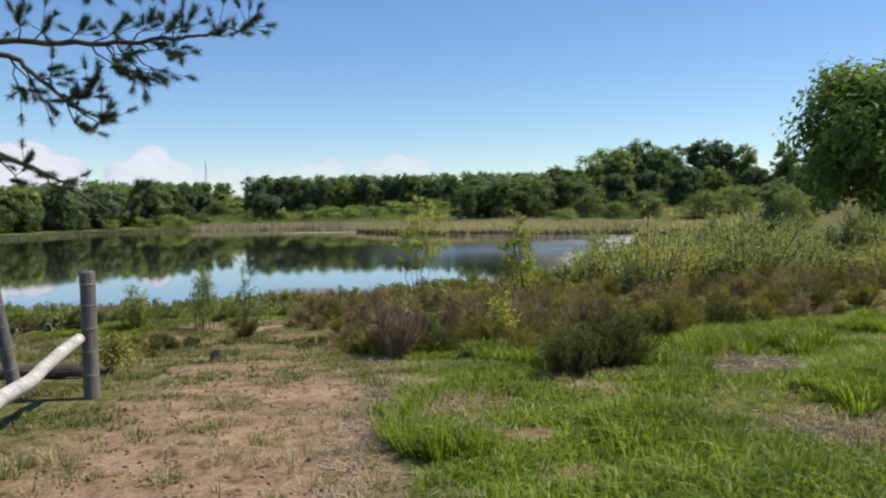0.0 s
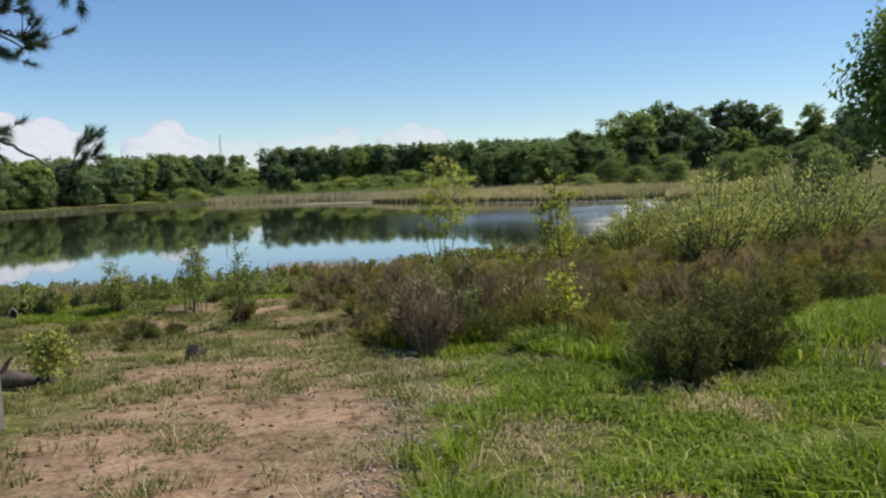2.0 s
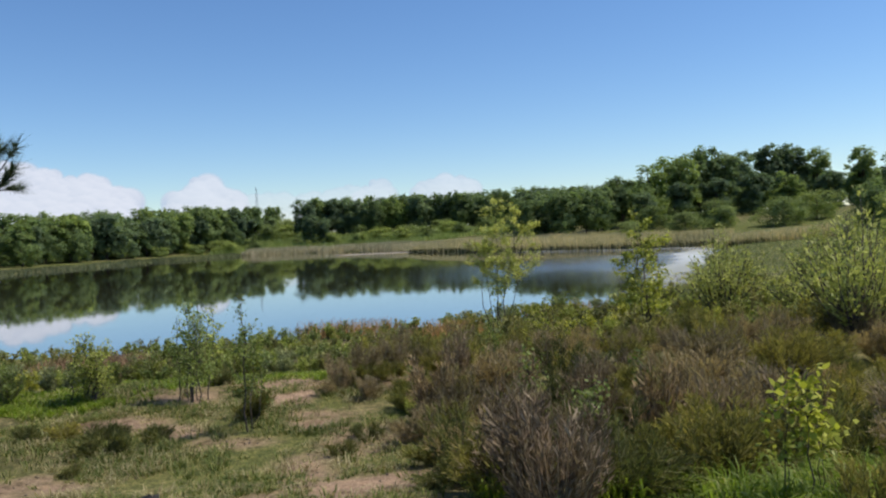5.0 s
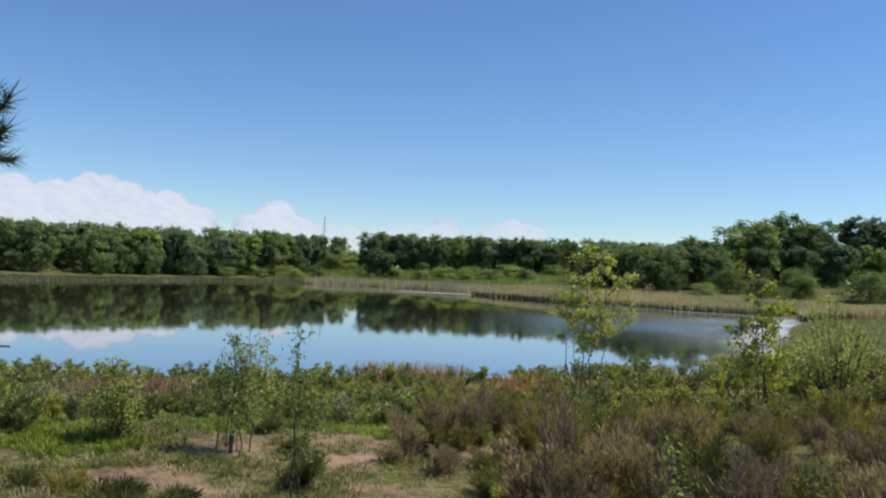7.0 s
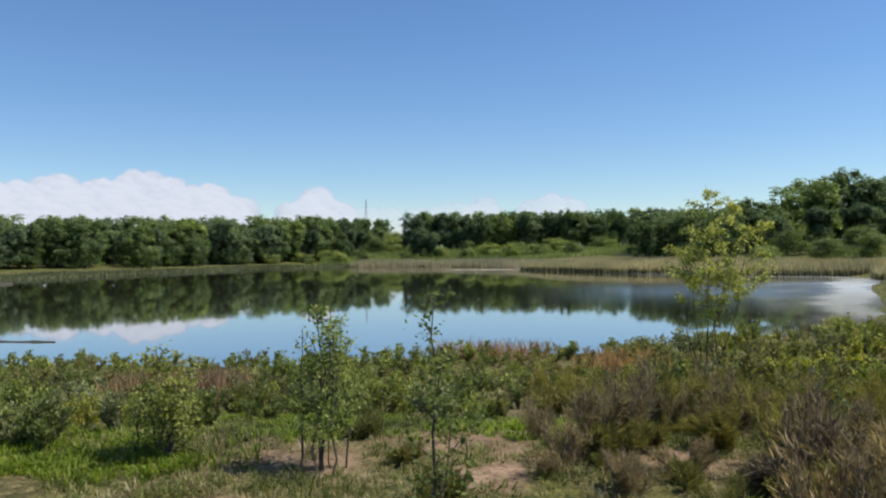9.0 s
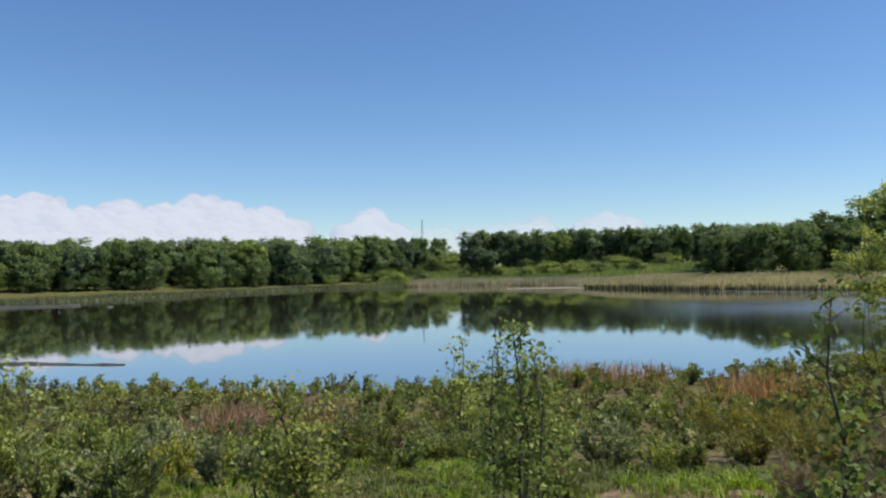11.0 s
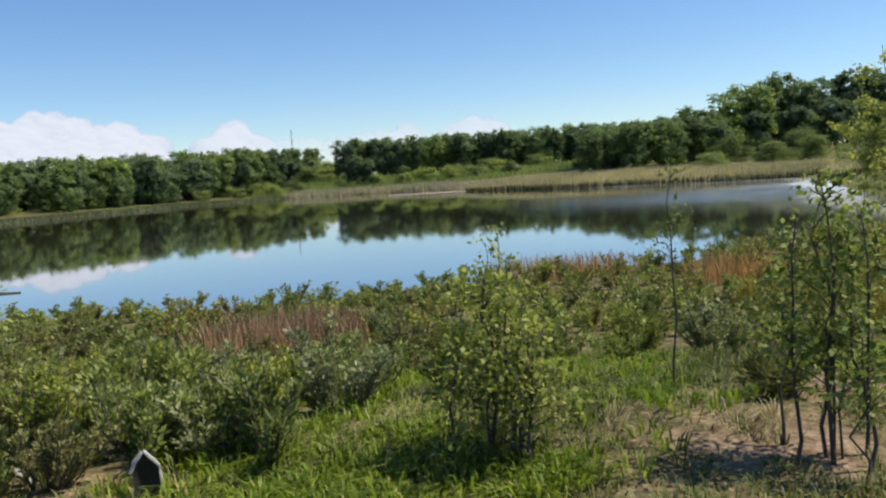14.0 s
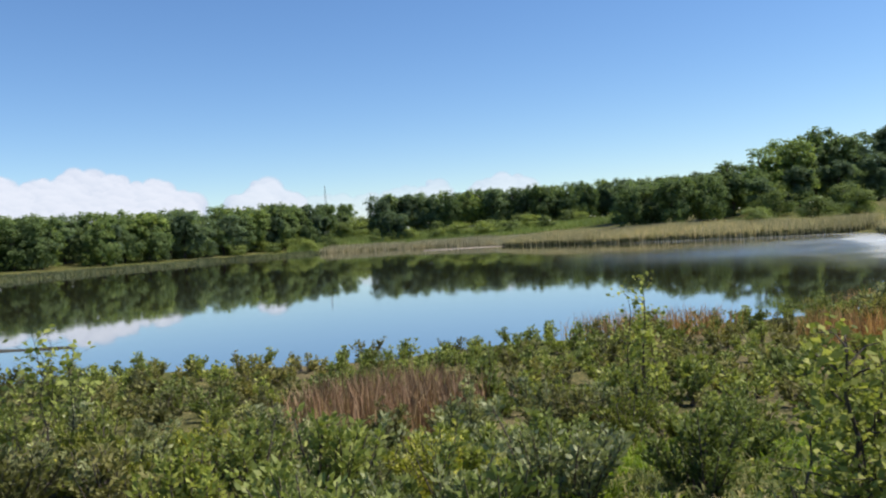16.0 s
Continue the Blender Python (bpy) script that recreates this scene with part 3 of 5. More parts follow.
def sapling(r, h, n_stem, n_leaf, leaf, mat, name, label, spread=0.35, bare=0.3, stem_r=0.011):
    ob = thing(name, label, "sapling")
    centres = []
    for k in range(n_stem):
        a = r.uniform(0, 2 * np.pi)
        hh = h * (1.0 if k == 0 else r.uniform(0.55, 0.92))
        out = spread * h * (r.uniform(0.05, 0.2) if k == 0 else r.uniform(0.3, 0.9))
        top = np.array([math.cos(a) * out, math.sin(a) * out, hh])
        foot = np.array([math.cos(a) * 0.03 * k, math.sin(a) * 0.03 * k, -0.05])
        p = bent(foot, top, 0.0, 7, 0.018 * h, r)
        p[1:-1, :2] += (p[0, :2] - p[-1, :2]) * 0.12
        rad = stem_r * hh / h
        stem = part("stem", [tube(p, np.linspace(rad, rad * 0.22, 7), 5)], M_BARK, ob)
        for s in r.uniform(bare, 0.98, max(5, int(16 * hh / h))):
            q = np.array([np.interp(s, np.linspace(0, 1, 7), p[:, j]) for j in range(3)])
            b = r.uniform(0, 2 * np.pi)
            ln = spread * h * (1.15 - s) * r.uniform(0.5, 1.0) + 0.05
            e = q + np.array([math.cos(b) * ln, math.sin(b) * ln, ln * r.uniform(0.3, 0.9)])
            tw = bent(q, e, 0.02, 4, 0.01, r)
            part("twig", [tube(tw, np.linspace(rad * 0.35, rad * 0.12, 4), 3)], M_BARK, stem)
            m = max(3, int(n_leaf / (n_stem * 14)))
            u = r.uniform(0.2, 1.05, m)
            centres.append(np.stack([np.interp(u, np.linspace(0, 1, 4), tw[:, j]) for j in range(3)], 1) + r.normal(0, 0.035, (m, 3)))
    part("foliage", [leaves(np.concatenate(centres), leaf, r, 0.65, 0.2)], mat, ob)
    return ob


def tree(r, h, rad, n_clump, per, leaf, mat, name, label, group, base=0.12, clump=0.2, trunk_r=0.022, narrow=False, lobes=6, flat=0.9, mass=0):
    """A tapered trunk with limbs, and a crown of many leaf clumps with gaps and an uneven outline."""
    ob = thing(name, label, "tree", group)
    wood = [tube(bent((0, 0, -0.3), (0.03 * h, 0.02 * h, h * 0.86), 0, 7, 0.012 * h, r), np.linspace(trunk_r * h, 0.004 * h, 7), 7)]
    lobe_c = []
    for k in range(lobes):
        a = 2 * np.pi * k / lobes + r.uniform(-0.4, 0.4)
        q = r.uniform(0.35, 0.75)
        z = h * (base + (1 - base) * r.uniform(0.25, 0.8))
        lobe_c.append((math.cos(a) * rad * q, math.sin(a) * rad * q, z, r.uniform(0.42, 0.62)))
    lobe_c.append((0, 0, h * 0.74, 0.6))
    lobe_c.append((0, 0, h * (base + 0.3), 0.6))
    centres = []
    for x, y, z, q in lobe_c:
        wood.append(tube(bent((0, 0, max(0.15 * h, z - 0.3 * h)), (x * 0.9, y * 0.9, z), 0.02 * h, 5, 0.012 * h, r), np.linspace(0.009 * h, 0.002 * h, 5), 4))
        m = n_clump // len(lobe_c)
        d = unit(r, m) * (r.uniform(0.45, 1.0, m) ** 0.5)[:, None]
        hz = min(h * 0.3 * (1.4 if narrow else 1.0), rad * flat)
        c = np.stack([x + d[:, 0] * rad * q, y + d[:, 1] * rad * q, z + d[:, 2] * hz * q * 1.35], 1)
        c[:, 2] = np.clip(c[:, 2], h * base, h * r.uniform(0.97, 1.0, m))
        centres.append(c)
    c = np.concatenate(centres)
    part("trunk", wood, M_BARK, ob, "dark trunk and limbs")
    if mass:
        inner = c[r.permutation(len(c))[:mass]] * np.array([0.93, 0.93, 0.95])
        low = r.uniform(0, 2 * np.pi, 14 if base < 0.1 else 0)
        inner = np.concatenate([inner, np.stack([np.cos(low) * rad * 0.6, np.sin(low) * rad * 0.6, h * r.uniform(0.05, 0.25, len(low))], 1)])
        k = per * 6
        out = unit(r, len(inner) * k).reshape(len(inner), k, 3)
        q = r.uniform(0.02, 0.2, (len(inner), k, 1)) ** 0.8
        pts = (inner[:, None] + out * q * rad * np.array([1, 1, 0.9])).reshape(-1, 3)
        pts[:, 2] = np.maximum(pts[:, 2], 0.1)
        whole = pts - np.array([0, 0, h * 0.4])
        whole = whole / np.linalg.norm(whole, axis=1)[:, None]
        v, f = leaves(pts, leaf, r, 0.9, 0.15, 0.35, out.reshape(-1, 3) * 0.5 + whole * 0.9)
        part("crown", [(v, f[:, :3])], mat, ob)
    else:
        pts = (c[:, None] + r.normal(0, 1, (len(c), per, 3)) * rad * clump * np.array([0.55, 0.55, 0.4])).reshape(-1, 3)
        part("crown", [leaves(pts, leaf, r, 0.75, 0.35)], mat, ob)
    return ob


def stand(kinds, spots, r, lo=0.85, hi=1.15, sink=0.0):
    """Copies of the kinds at the spots; the first kind used stays as the pattern and is placed too."""
    used = set()
    for n, (x, y) in enumerate(spots):
        ob = kinds[int(r.integers(len(kinds)))]
        s = r.uniform(lo, hi)
        z = float(ground_z(x, y)) - sink
        m = Matrix.LocRotScale((x, y, z), Euler((r.normal(0, 0.03), r.normal(0, 0.03), r.uniform(0, 6.28))), None)
        if ob.name not in used:
            used.add(ob.name)
            ob.matrix_basis = m @ Matrix.Diagonal((s, s, s, 1))
        else:
            made = copy_thing(ob, m)
            made.scale = (s, s, s * r.uniform(0.9, 1.1))
    for ob in kinds:
        if ob.name not in used:
            for o in (*ob.children_recursive, ob):
                bpy.data.objects.remove(o)


def scatter(n, x0, x1, y0, y1, keep, r):
    x, y = r.uniform(x0, x1, n), r.uniform(y0, y1, n)
    ok = keep(x, y) > r.uniform(0, 1, n)
    return x[ok], y[ok]


def spaced(n, x0, x1, y0, y1, keep, gap, r):
    out = []
    for x, y in zip(r.uniform(x0, x1, n), r.uniform(y0, y1, n)):
        if keep(np.array(x), np.array(y)) > r.uniform() and all((x - a) ** 2 + (y - b) ** 2 > gap * gap for a, b in out):
            out.append((float(x), float(y)))
    return out


# ---- far shore: woods ----
r = np.random.default_rng(11)
EYE0 = np.array([-2.5, 9.0])


def wood_kind(mat, rad, base, label, narrow=False, seed=0, group="trees of the far shore"):
    return tree(np.random.default_rng(seed), 10.0, rad, 360, 6, 0.46, mat, "tree", label, group, base, 0.12, 0.016, narrow, 9, 0.9, 130)


MID = [wood_kind(M_FAR, 3.0, 0.0, "mid-green broadleaved tree in the far wood", seed=21), wood_kind(M_FAR, 2.4, 0.03, "mid-green broadleaved tree in the far wood", True, 22),
       wood_kind(M_FAR, 2.8, 0.1, "mid-green broadleaved tree in the far wood", seed=23)]
DARK = [wood_kind(M_FAR_DARK, 2.7, 0.0, "dark green tree in the far wood", seed=24), wood_kind(M_FAR_DARK, 2.2, 0.04, "dark green tree in the far wood", True, 25)]
LIGHT = [wood_kind(M_SCRUB, 4.2, 0.02, "light green willow scrub behind the reeds", seed=26, group="willow scrub"),
         wood_kind(M_SCRUB, 5.0, 0.02, "light green willow scrub behind the reeds", seed=27, group="willow scrub")]
placed = set()


def plant(kinds, x, y, top, r, wide=1.0):
    """One tree whose top stands at the height top above datum."""
    ob = kinds[int(r.integers(len(kinds)))]
    z = float(ground_z(x, y)) - 0.1
    s = (top - z) / 10.0
    m = Matrix.LocRotScale((x, y, z), Euler((0, 0, r.uniform(0, 6.28))), None)
    if ob.name in placed:
        ob = copy_thing(ob, m)
    else:
        placed.add(ob.name)
        ob.matrix_basis = m
    ob.scale = (s * wide, s * wide, s)
    return ob


def top_at(x, y, angle):
    return 0.8 + angle * math.hypot(x - EYE0[0], y - EYE0[1])


# the wood on the left, close behind the shore
LINE = [(-126, 58), (-92, 66), (-71, 79), (-63, 99), (-58, 116), (-51, 139), (-42, 158), (-37, 171)]
for row, (off, step) in enumerate(((4, 2.3), (12, 2.6))):
    pts = np.array(LINE, float)
    seg = np.hypot(*np.diff(pts, axis=0).T)
    run = np.r_[0, np.cumsum(seg)]
    for s in np.arange(0, run[-1], step):
        x, y = np.interp(s, run, pts[:, 0]), np.interp(s, run, pts[:, 1])
        x, y = x - off * 0.75 + r.normal(0, 1.2), y + off * 0.65 + r.normal(0, 1.2)
        plant(MID if r.uniform() < 0.6 else DARK, x, y, top_at(x, y, r.uniform(0.053, 0.056) - (r.uniform(0, 0.014) if row == 0 else 0)), r, r.uniform(1.1, 1.45))
for x, y in ((-38.5, 206), (-43, 200), (-47.5, 204), (-52, 196), (-56, 200), (-40, 190), (-46, 186), (-51, 182), (-37.5, 196), (-60, 190)):
    plant(MID, x, y, top_at(x, y, r.uniform(0.048, 0.053)), r, 0.95)
for x, y, ang in ((-35, 232, 0.03), (-37.5, 216, 0.03), (-33, 226, 0.03), (-30.5, 214, 0.034), (-34.6, 208, 0.026)):
    plant(MID, x, y, top_at(x, y, ang), r, 1.0)
for x, y in ((-84, 98), (-88, 103), (-79, 105), (-82, 92), (-95, 98), (-101, 92), (-75, 112), (-71, 120), (-108, 90)):
    plant(MID, x, y, top_at(x, y, r.uniform(0.049, 0.054)), r, 1.2)
for k in np.arange(0, 15, 0.55):
    plant(DARK, -124 + 5.8 * k, 84 + 0.5 * k * k, top_at(-124 + 5.8 * k, 84 + 0.5 * k * k, 0.038), r, 1.9)
for k in range(13):
    plant(DARK, -29 + 7.0 * k, 220 - 1.2 * k, top_at(-29 + 7.0 * k, 220 - 1.2 * k, 0.034), r, 1.5)
for x, y in ((-39, 196), (-36.5, 202), (-34, 198), (-31.5, 204), (-29, 199), (-33, 188), (-36, 184)):
    plant(LIGHT, x, y, top_at(x, y, r.uniform(0.022, 0.03)), r, 1.6)
# the wood behind the meadow
for row, (y0, step) in enumerate(((196, 3.1), (208, 3.3))):
    for x in np.arange(-30.5, 62, step):
        xx, yy = x + r.normal(0, 0.6) * (x > -30) + 1.5, y0 + r.normal(0, 2) - 0.3 * max(0, x)
        plant(DARK if r.uniform() < 0.55 else MID, xx, yy, top_at(xx, yy, r.uniform(0.0565, 0.0595)), r, r.uniform(1.0, 1.2))
for x, y, ang, k, wide in ((-23.5, 166, 0.040, DARK, 0.95), (-21, 167, 0.034, DARK, 0.9), (-39, 164, 0.032, MID, 0.9), (-41, 168, 0.036, MID, 1.0), 
                        (13.5, 108, 0.048, MID, 1.0), (17.5, 105, 0.058, MID, 1.1), (21, 107, 0.056, MID, 1.0), (16, 110, 0.05, DARK, 1.2), (23.5, 112, 0.05, MID, 1.0), (26, 118, 0.058, DARK, 1.1),
                        (29, 120, 0.07, MID, 1.2), (34, 124, 0.082, MID, 1.0), (39, 127, 0.094, MID, 0.9), (44, 130, 0.102, MID, 0.9), (48, 131, 0.096, DARK, 0.9), (53, 136, 0.092, DARK, 0.8),
                        (59, 138, 0.101, DARK, 1.0), (63, 139, 0.1, DARK, 0.9), (69, 142, 0.085, MID, 1.0), (76, 140, 0.082, MID, 1.0), (84, 142, 0.08, DARK, 1.0), (94, 140, 0.083, MID, 1.0),
                        (37, 118, 0.06, DARK, 1.1), (43, 120, 0.062, DARK, 1.1), (50, 124, 0.066, DARK, 1.2), (56, 126, 0.06, MID, 1.2), (62, 124, 0.06, DARK, 1.2), (31, 115, 0.05, DARK, 1.1),
                        (105, 140, 0.08, DARK, 1.0), (118, 136, 0.085, MID, 1.0), (130, 130, 0.085, DARK, 1.0)):
    plant(k, x, y, top_at(x, y, ang), r, wide * 1.25)
for n in range(46):
    x, y = r.uniform(-27, 34), r.uniform(158, 188)
    plant(LIGHT, x, y, float(ground_z(x, y)) + 0.7 + 2.3 * r.uniform() ** 1.8, r, r.uniform(1.2, 2.4))
x, y = r.uniform(-40, 40, 26000), r.uniform(150, 190, 26000)
ok = shore(x, y) > 3
tagged(new("meadow_grass", blade_mesh("meadow_grass", np.stack([x, y, ground_z(x, y) - 0.02], 1)[ok], 0.75, 0.11, M_MEADOW, r, 0.7)), "tall light green meadow grass behind the reeds", "grass", kind="stuff")
for x, y, h in ((-37, 155, 2.2), (-43, 153, 2.0), (-48, 147, 1.9), (-40, 158, 2.6), (-46, 156, 2.2), (-34, 160, 2.8), (-50, 150, 2.0), (24, 96, 2.2), (31, 98, 2.6), (36, 100, 3.0), (42, 96, 3.4), (48, 100, 3.6), (30, 108, 3.2), (38, 108, 3.4)):
    plant(LIGHT, x, y, float(ground_z(x, y)) + h, r, 1.8)
for k in range(30):
    plant(DARK, 20 + 4.0 * k, 150 + r.normal(0, 2), top_at(20 + 4.0 * k, 150, 0.056), r, 2.0)
# trees that close in on the right
for x, y, h, k in ((40, 74, 5.2, MID), (46, 80, 6.0, MID), (36, 66, 4.4, MID), (52, 86, 7.0, DARK), (58, 80, 7.0, MID), (64, 90, 8.0, DARK), (34, 60, 3.6, LIGHT), (42, 62, 4.2, MID), (50, 68, 5.2, MID)):
    plant(k, x, y, float(ground_z(x, y)) + h, r, 1.15)

# the oak on the right
oak = tree(np.random.default_rng(31), 7.6, 3.9, 1500, 20, 0.27, M_OAK, "oak_tree", "broad dark green oak standing beyond the willow scrub", "", 0.26, 0.13, 0.024, False, 10, 0.95, 330)
oak.matrix_basis = pose(20.1, 26.5, float(ground_z(20.1, 26.5)), 0, 0, 40)

# a slim mast over the trees
mast = thing("radio_mast", "slim grey mast rising above the distant wood", "mast", at=pose(-54.5, 262, 0))
for k in range(3):
    a = 2.1 * k
    part("leg", [tube([(0.9 * math.cos(a), 0.9 * math.sin(a), 0), (0.12 * math.cos(a), 0.12 * math.sin(a), 18.6)], [0.07, 0.05], 5)], M_WIRE, mast)
for z in range(3, 18, 3):
    q = 0.9 - 0.78 * z / 21
    part("brace", [tube([(q * math.cos(a), q * math.sin(a), z) for a in (0, 2.1, 4.2, 6.3)], [0.04] * 4, 4)], M_WIRE, mast)


# ---- reeds and shore growth ----
def reed_bed(name, a, b, depth, n, h, w, mat, label, r):
    """Reeds in a strip along the shore from corner a to corner b of the pond's outline."""
    seg = POND[a:b + 1]
    run = np.r_[0, np.cumsum(np.hypot(*np.diff(seg, axis=0).T))]
    s = r.uniform(0, run[-1], n)
    x, y = np.interp(s, run, seg[:, 0]), np.interp(s, run, seg[:, 1])
    k = np.clip(np.searchsorted(run, s) - 1, 0, len(seg) - 2)
    d = seg[k + 1] - seg[k]
    d /= np.hypot(d[:, 0], d[:, 1])[:, None]
    q = r.uniform(-0.6, depth, n) + 0.8 * wobble(s, s * 0, 5.0)
    x, y = x + d[:, 1] * q, y - d[:, 0] * q
    ok = shore(x, y) > -1.2
    x, y = x[ok], y[ok]
    z = np.maximum(ground_z(x, y), WATER) - 0.05
    hh = h * (1 + 0.16 * wobble(x, y, 6.0, 1.0))
    me = blade_mesh(name, np.stack([x, y, z], 1), 1.0, w, mat, r, 0.22, 0.28)
    v = np.empty(len(me.vertices) * 3, np.float32)
    me.vertices.foreach_get("co", v)
    v = v.reshape(-1, 5, 3)
    v[:, :, 2] = z[:, None] + (v[:, :, 2] - z[:, None]) * hh[:, None]
    me.vertices.foreach_set("co", v.ravel())
    me.update()
    return tagged(new(name, me), label, "reeds", kind="stuff")


reed_bed("reed_bed", 10, 15, 9.0, 40000, 1.05, 0.06, M_REED, "tall straw-coloured reeds lining the bay", r)
# lower front row added to paint the shaded foot of the bed
reed_bed("reed_bed", 10, 15, 3.5, 34000, 0.62, 0.06, M_REED_SHADED, "low reeds in the shallows, coloured dark as the bed's shaded foot", r)
reed_bed("reed_bed", 15, 18, 6.0, 18000, 0.9, 0.07, M_REED, "low straw-coloured reeds on the far bank", r)
reed_bed("reed_bed", 17, 23, 2.2, 16000, 0.45, 0.06, M_REED_GREEN, "short green reed fringe under the wood", r)

def mud_bar(a, b, wide, rise, mat, label, seed, n=40, taper=False):
    """A low bank of mud that lies just above the water between two points."""
    r = np.random.default_rng(seed)
    a, b = np.array(a, float), np.array(b, float)
    q = np.linspace(0, 1, n)[:, None]
    line = a + (b - a) * q
    side = np.array([b[1] - a[1], a[0] - b[0]]) / np.hypot(*(b - a))
    line = line + side * 0.35 * wide * np.sin(q * 5 + seed)
    w = wide * (np.linspace(1, 0.04, n) ** 1.3 if taper else np.sin(np.linspace(0.12, 3.05, n)))[:, None] * (1 + 0.12 * r.normal(size=(n, 1)))
    rows = [np.c_[line + side * w * k, np.full(n, WATER + z) + (0.01 * r.normal(size=n) if z > 0 else 0)] for k, z in ((-1, -0.04), (-0.55, rise * 0.8), (0, rise), (0.6, rise * 0.7), (1, -0.04))]
    k = np.arange(n - 1)
    f = np.concatenate([np.c_[k + n * i, k + 1 + n * i, k + 1 + n * (i + 1), k + n * (i + 1)] for i in range(4)])
    stuff("mud_bar", [(np.concatenate(rows), f)], mat, label, "mud bar", "structure")


mud_bar((-13, 119), (-2.2, 116), 0.9, 0.08, M_STONE, "pale dry mud bar in the shallows", 1)
mud_bar((-26, 25.0), (-14.8, 29.6), 3.4, 0.03, M_MUD, "dark wet mud spit reaching into the pond", 2, taper=True)
mud_bar((-70, 62), (-47, 74), 3.4, 0.16, M_MUD, "brown mud bank below the wood", 3)


# ---- near shore: the belt of shrubs ----
r = np.random.default_rng(41)
def belt_kinds(seed, tips, per, leaf):
    kinds = ((M_SHRUB, "low dense olive green shrub near the water"), (M_GREY_LEAF, "low grey-green shrub near the water"), (M_SHRUB, "low dense olive green shrub near the water"),
             (M_BROWN_LEAF, "low brownish olive shrub near the water"), (M_GREY_LEAF, "low grey-green shrub near the water"), (M_LIME, "low yellow-green leafy shrub near the water"))
    return [shrub(np.random.default_rng(seed + k), 0.46, 0.4, tips, per, leaf, mat, "shrub", label, "shrubs along the shore") for k, (mat, label) in enumerate(kinds)]


def belt_at(x, y):
    start = np.interp(x, [-14, -6.2, -5.4, -4.5, -4.1, -3.7, -2.4, -1.5, -0.4, 1, 3], [11.5, 13.1, 13.5, 13.75, 14.2, 14.9, 15.5, 15.8, 16.7, 17.6, 18.9])
    d = shore(x, y)
    return np.clip((y - start) / 0.3, 0, 1) * np.clip((d - 0.5) / 0.8, 0, 1) * (1 - blob(x, y, -5.75, 17.8, 0.85, 1.9)) * (1 - blob(x, y, 0.6, 23.2, 1.0, 0.9)) * (1 - 0.85 * blob(x, y, 2.2, 24.5, 2.5, 1.5))


belt_spots = spaced(11000, -15, 4, 11, 28, belt_at, 0.52, r)
stand(belt_kinds(50, 36, 66, 0.038), [q for q in belt_spots if q[1] < 15.2 and q[0] > -8] + [(-5.75, 13.4), (-6.15, 13.1), (-5.5, 13.7), (-4.9, 13.6), (-5.1, 13.8)] , r, 0.55, 1.0)
stand(belt_kinds(150, 36, 60, 0.044), [q for q in belt_spots if 15.2 <= q[1] < 16.8 and q[0] > -8] + [(-5.6, 15.5), (-7.0, 15.3), (-6.75, 15.0), (-7.3, 15.55), (-6.5, 15.6)], r, 0.42, 0.85)
stand(belt_kinds(250, 28, 36, 0.055), [q for q in belt_spots if q[1] < 18.2 and (q[1] >= 16.8 or q[0] <= -8)], r, 0.4, 0.8)
LOW = [shrub(np.random.default_rng(56 + k), 0.34, 0.44, 20, 30, 0.055, M_SHRUB if k else M_BROWN_LEAF, "low_shrub", "knee-high green shrub at the water's edge", "low shrubs at the water") for k in range(3)]
stand(LOW, [q for q in belt_spots if q[1] >= 18.2] + [(0.3, 16.4), (-0.6, 16.0), (-1.4, 15.9)], r, 0.65, 1.05)
WIDE = [shrub(np.random.default_rng(60 + k), 1.6, 1.1, 72, 44, 0.08, M_WILLOW if k < 2 else M_SHRUB, "willow_shrub", "rounded light green willow bush on the heath", "willow bushes", 0.42, 0.12) for k in range(3)]
stand(WIDE, [(6.0, 14.6), (7.0, 15.8), (8.6, 16.9), (9.6, 18.5), (11.5, 19.5), (8.0, 19.8), (10.2, 22.0), (13.0, 22.5), (14.8, 21.0), (15.5, 24.5), (12.2, 26.0), (17.5, 23.5), (18.5, 28.0), (16.0, 29.0), (20.5, 25.5),
             (7.2, 23.0), (9.0, 27.0), (13.5, 31.0), (17.5, 34.0), (22.0, 31.0), (24.5, 36.0), (20.0, 40.0), (26.0, 45.0), (28.0, 52.0), (30.0, 40.0), (23.0, 50.0), (30.0, 60.0), (35.0, 52.0), (33, 46), (38, 58)], r, 0.6, 1.12)

TALL = [shrub(np.random.default_rng(64 + k), 2.2, 1.4, 84, 48, 0.095, M_WILLOW if k else M_SHRUB, "willow_shrub", "tall rounded light green willow bush on the heath", "willow bushes", 0.45, 0.14) for k in range(3)]
stand(TALL, [(9.5, 17.5), (11.4, 19.0), (12.8, 21.4), (14.6, 19.4), (16.4, 22.6), (13.2, 25.0), (18.4, 26.4), (15.4, 27.6), (17.2, 20.2), (19.6, 23.2), (11.0, 23.6), (14.4, 30.6), (18.0, 31.0), (22.0, 27.6), (24.5, 32.0)], r, 0.75, 1.1)
BANK = [shrub(np.random.default_rng(160 + k), 0.55, 0.52, 26, 34, 0.06, (M_SHRUB, M_LIME, M_BROWN_LEAF, M_GREY_LEAF)[k], "bank_shrub",
              ("olive green", "yellow-green", "brownish olive", "grey-green")[k] + " bush on the bank of the bay", "bushes on the bank") for k in range(4)]
stand(BANK, spaced(1500, 0.8, 12, 16.5, 30, lambda x, y: np.clip((shore(x, y) - 0.8) / 1.5, 0, 1) * (y > 17.2 - 0.1 * x), 0.75, r), r, 0.55, 1.3)

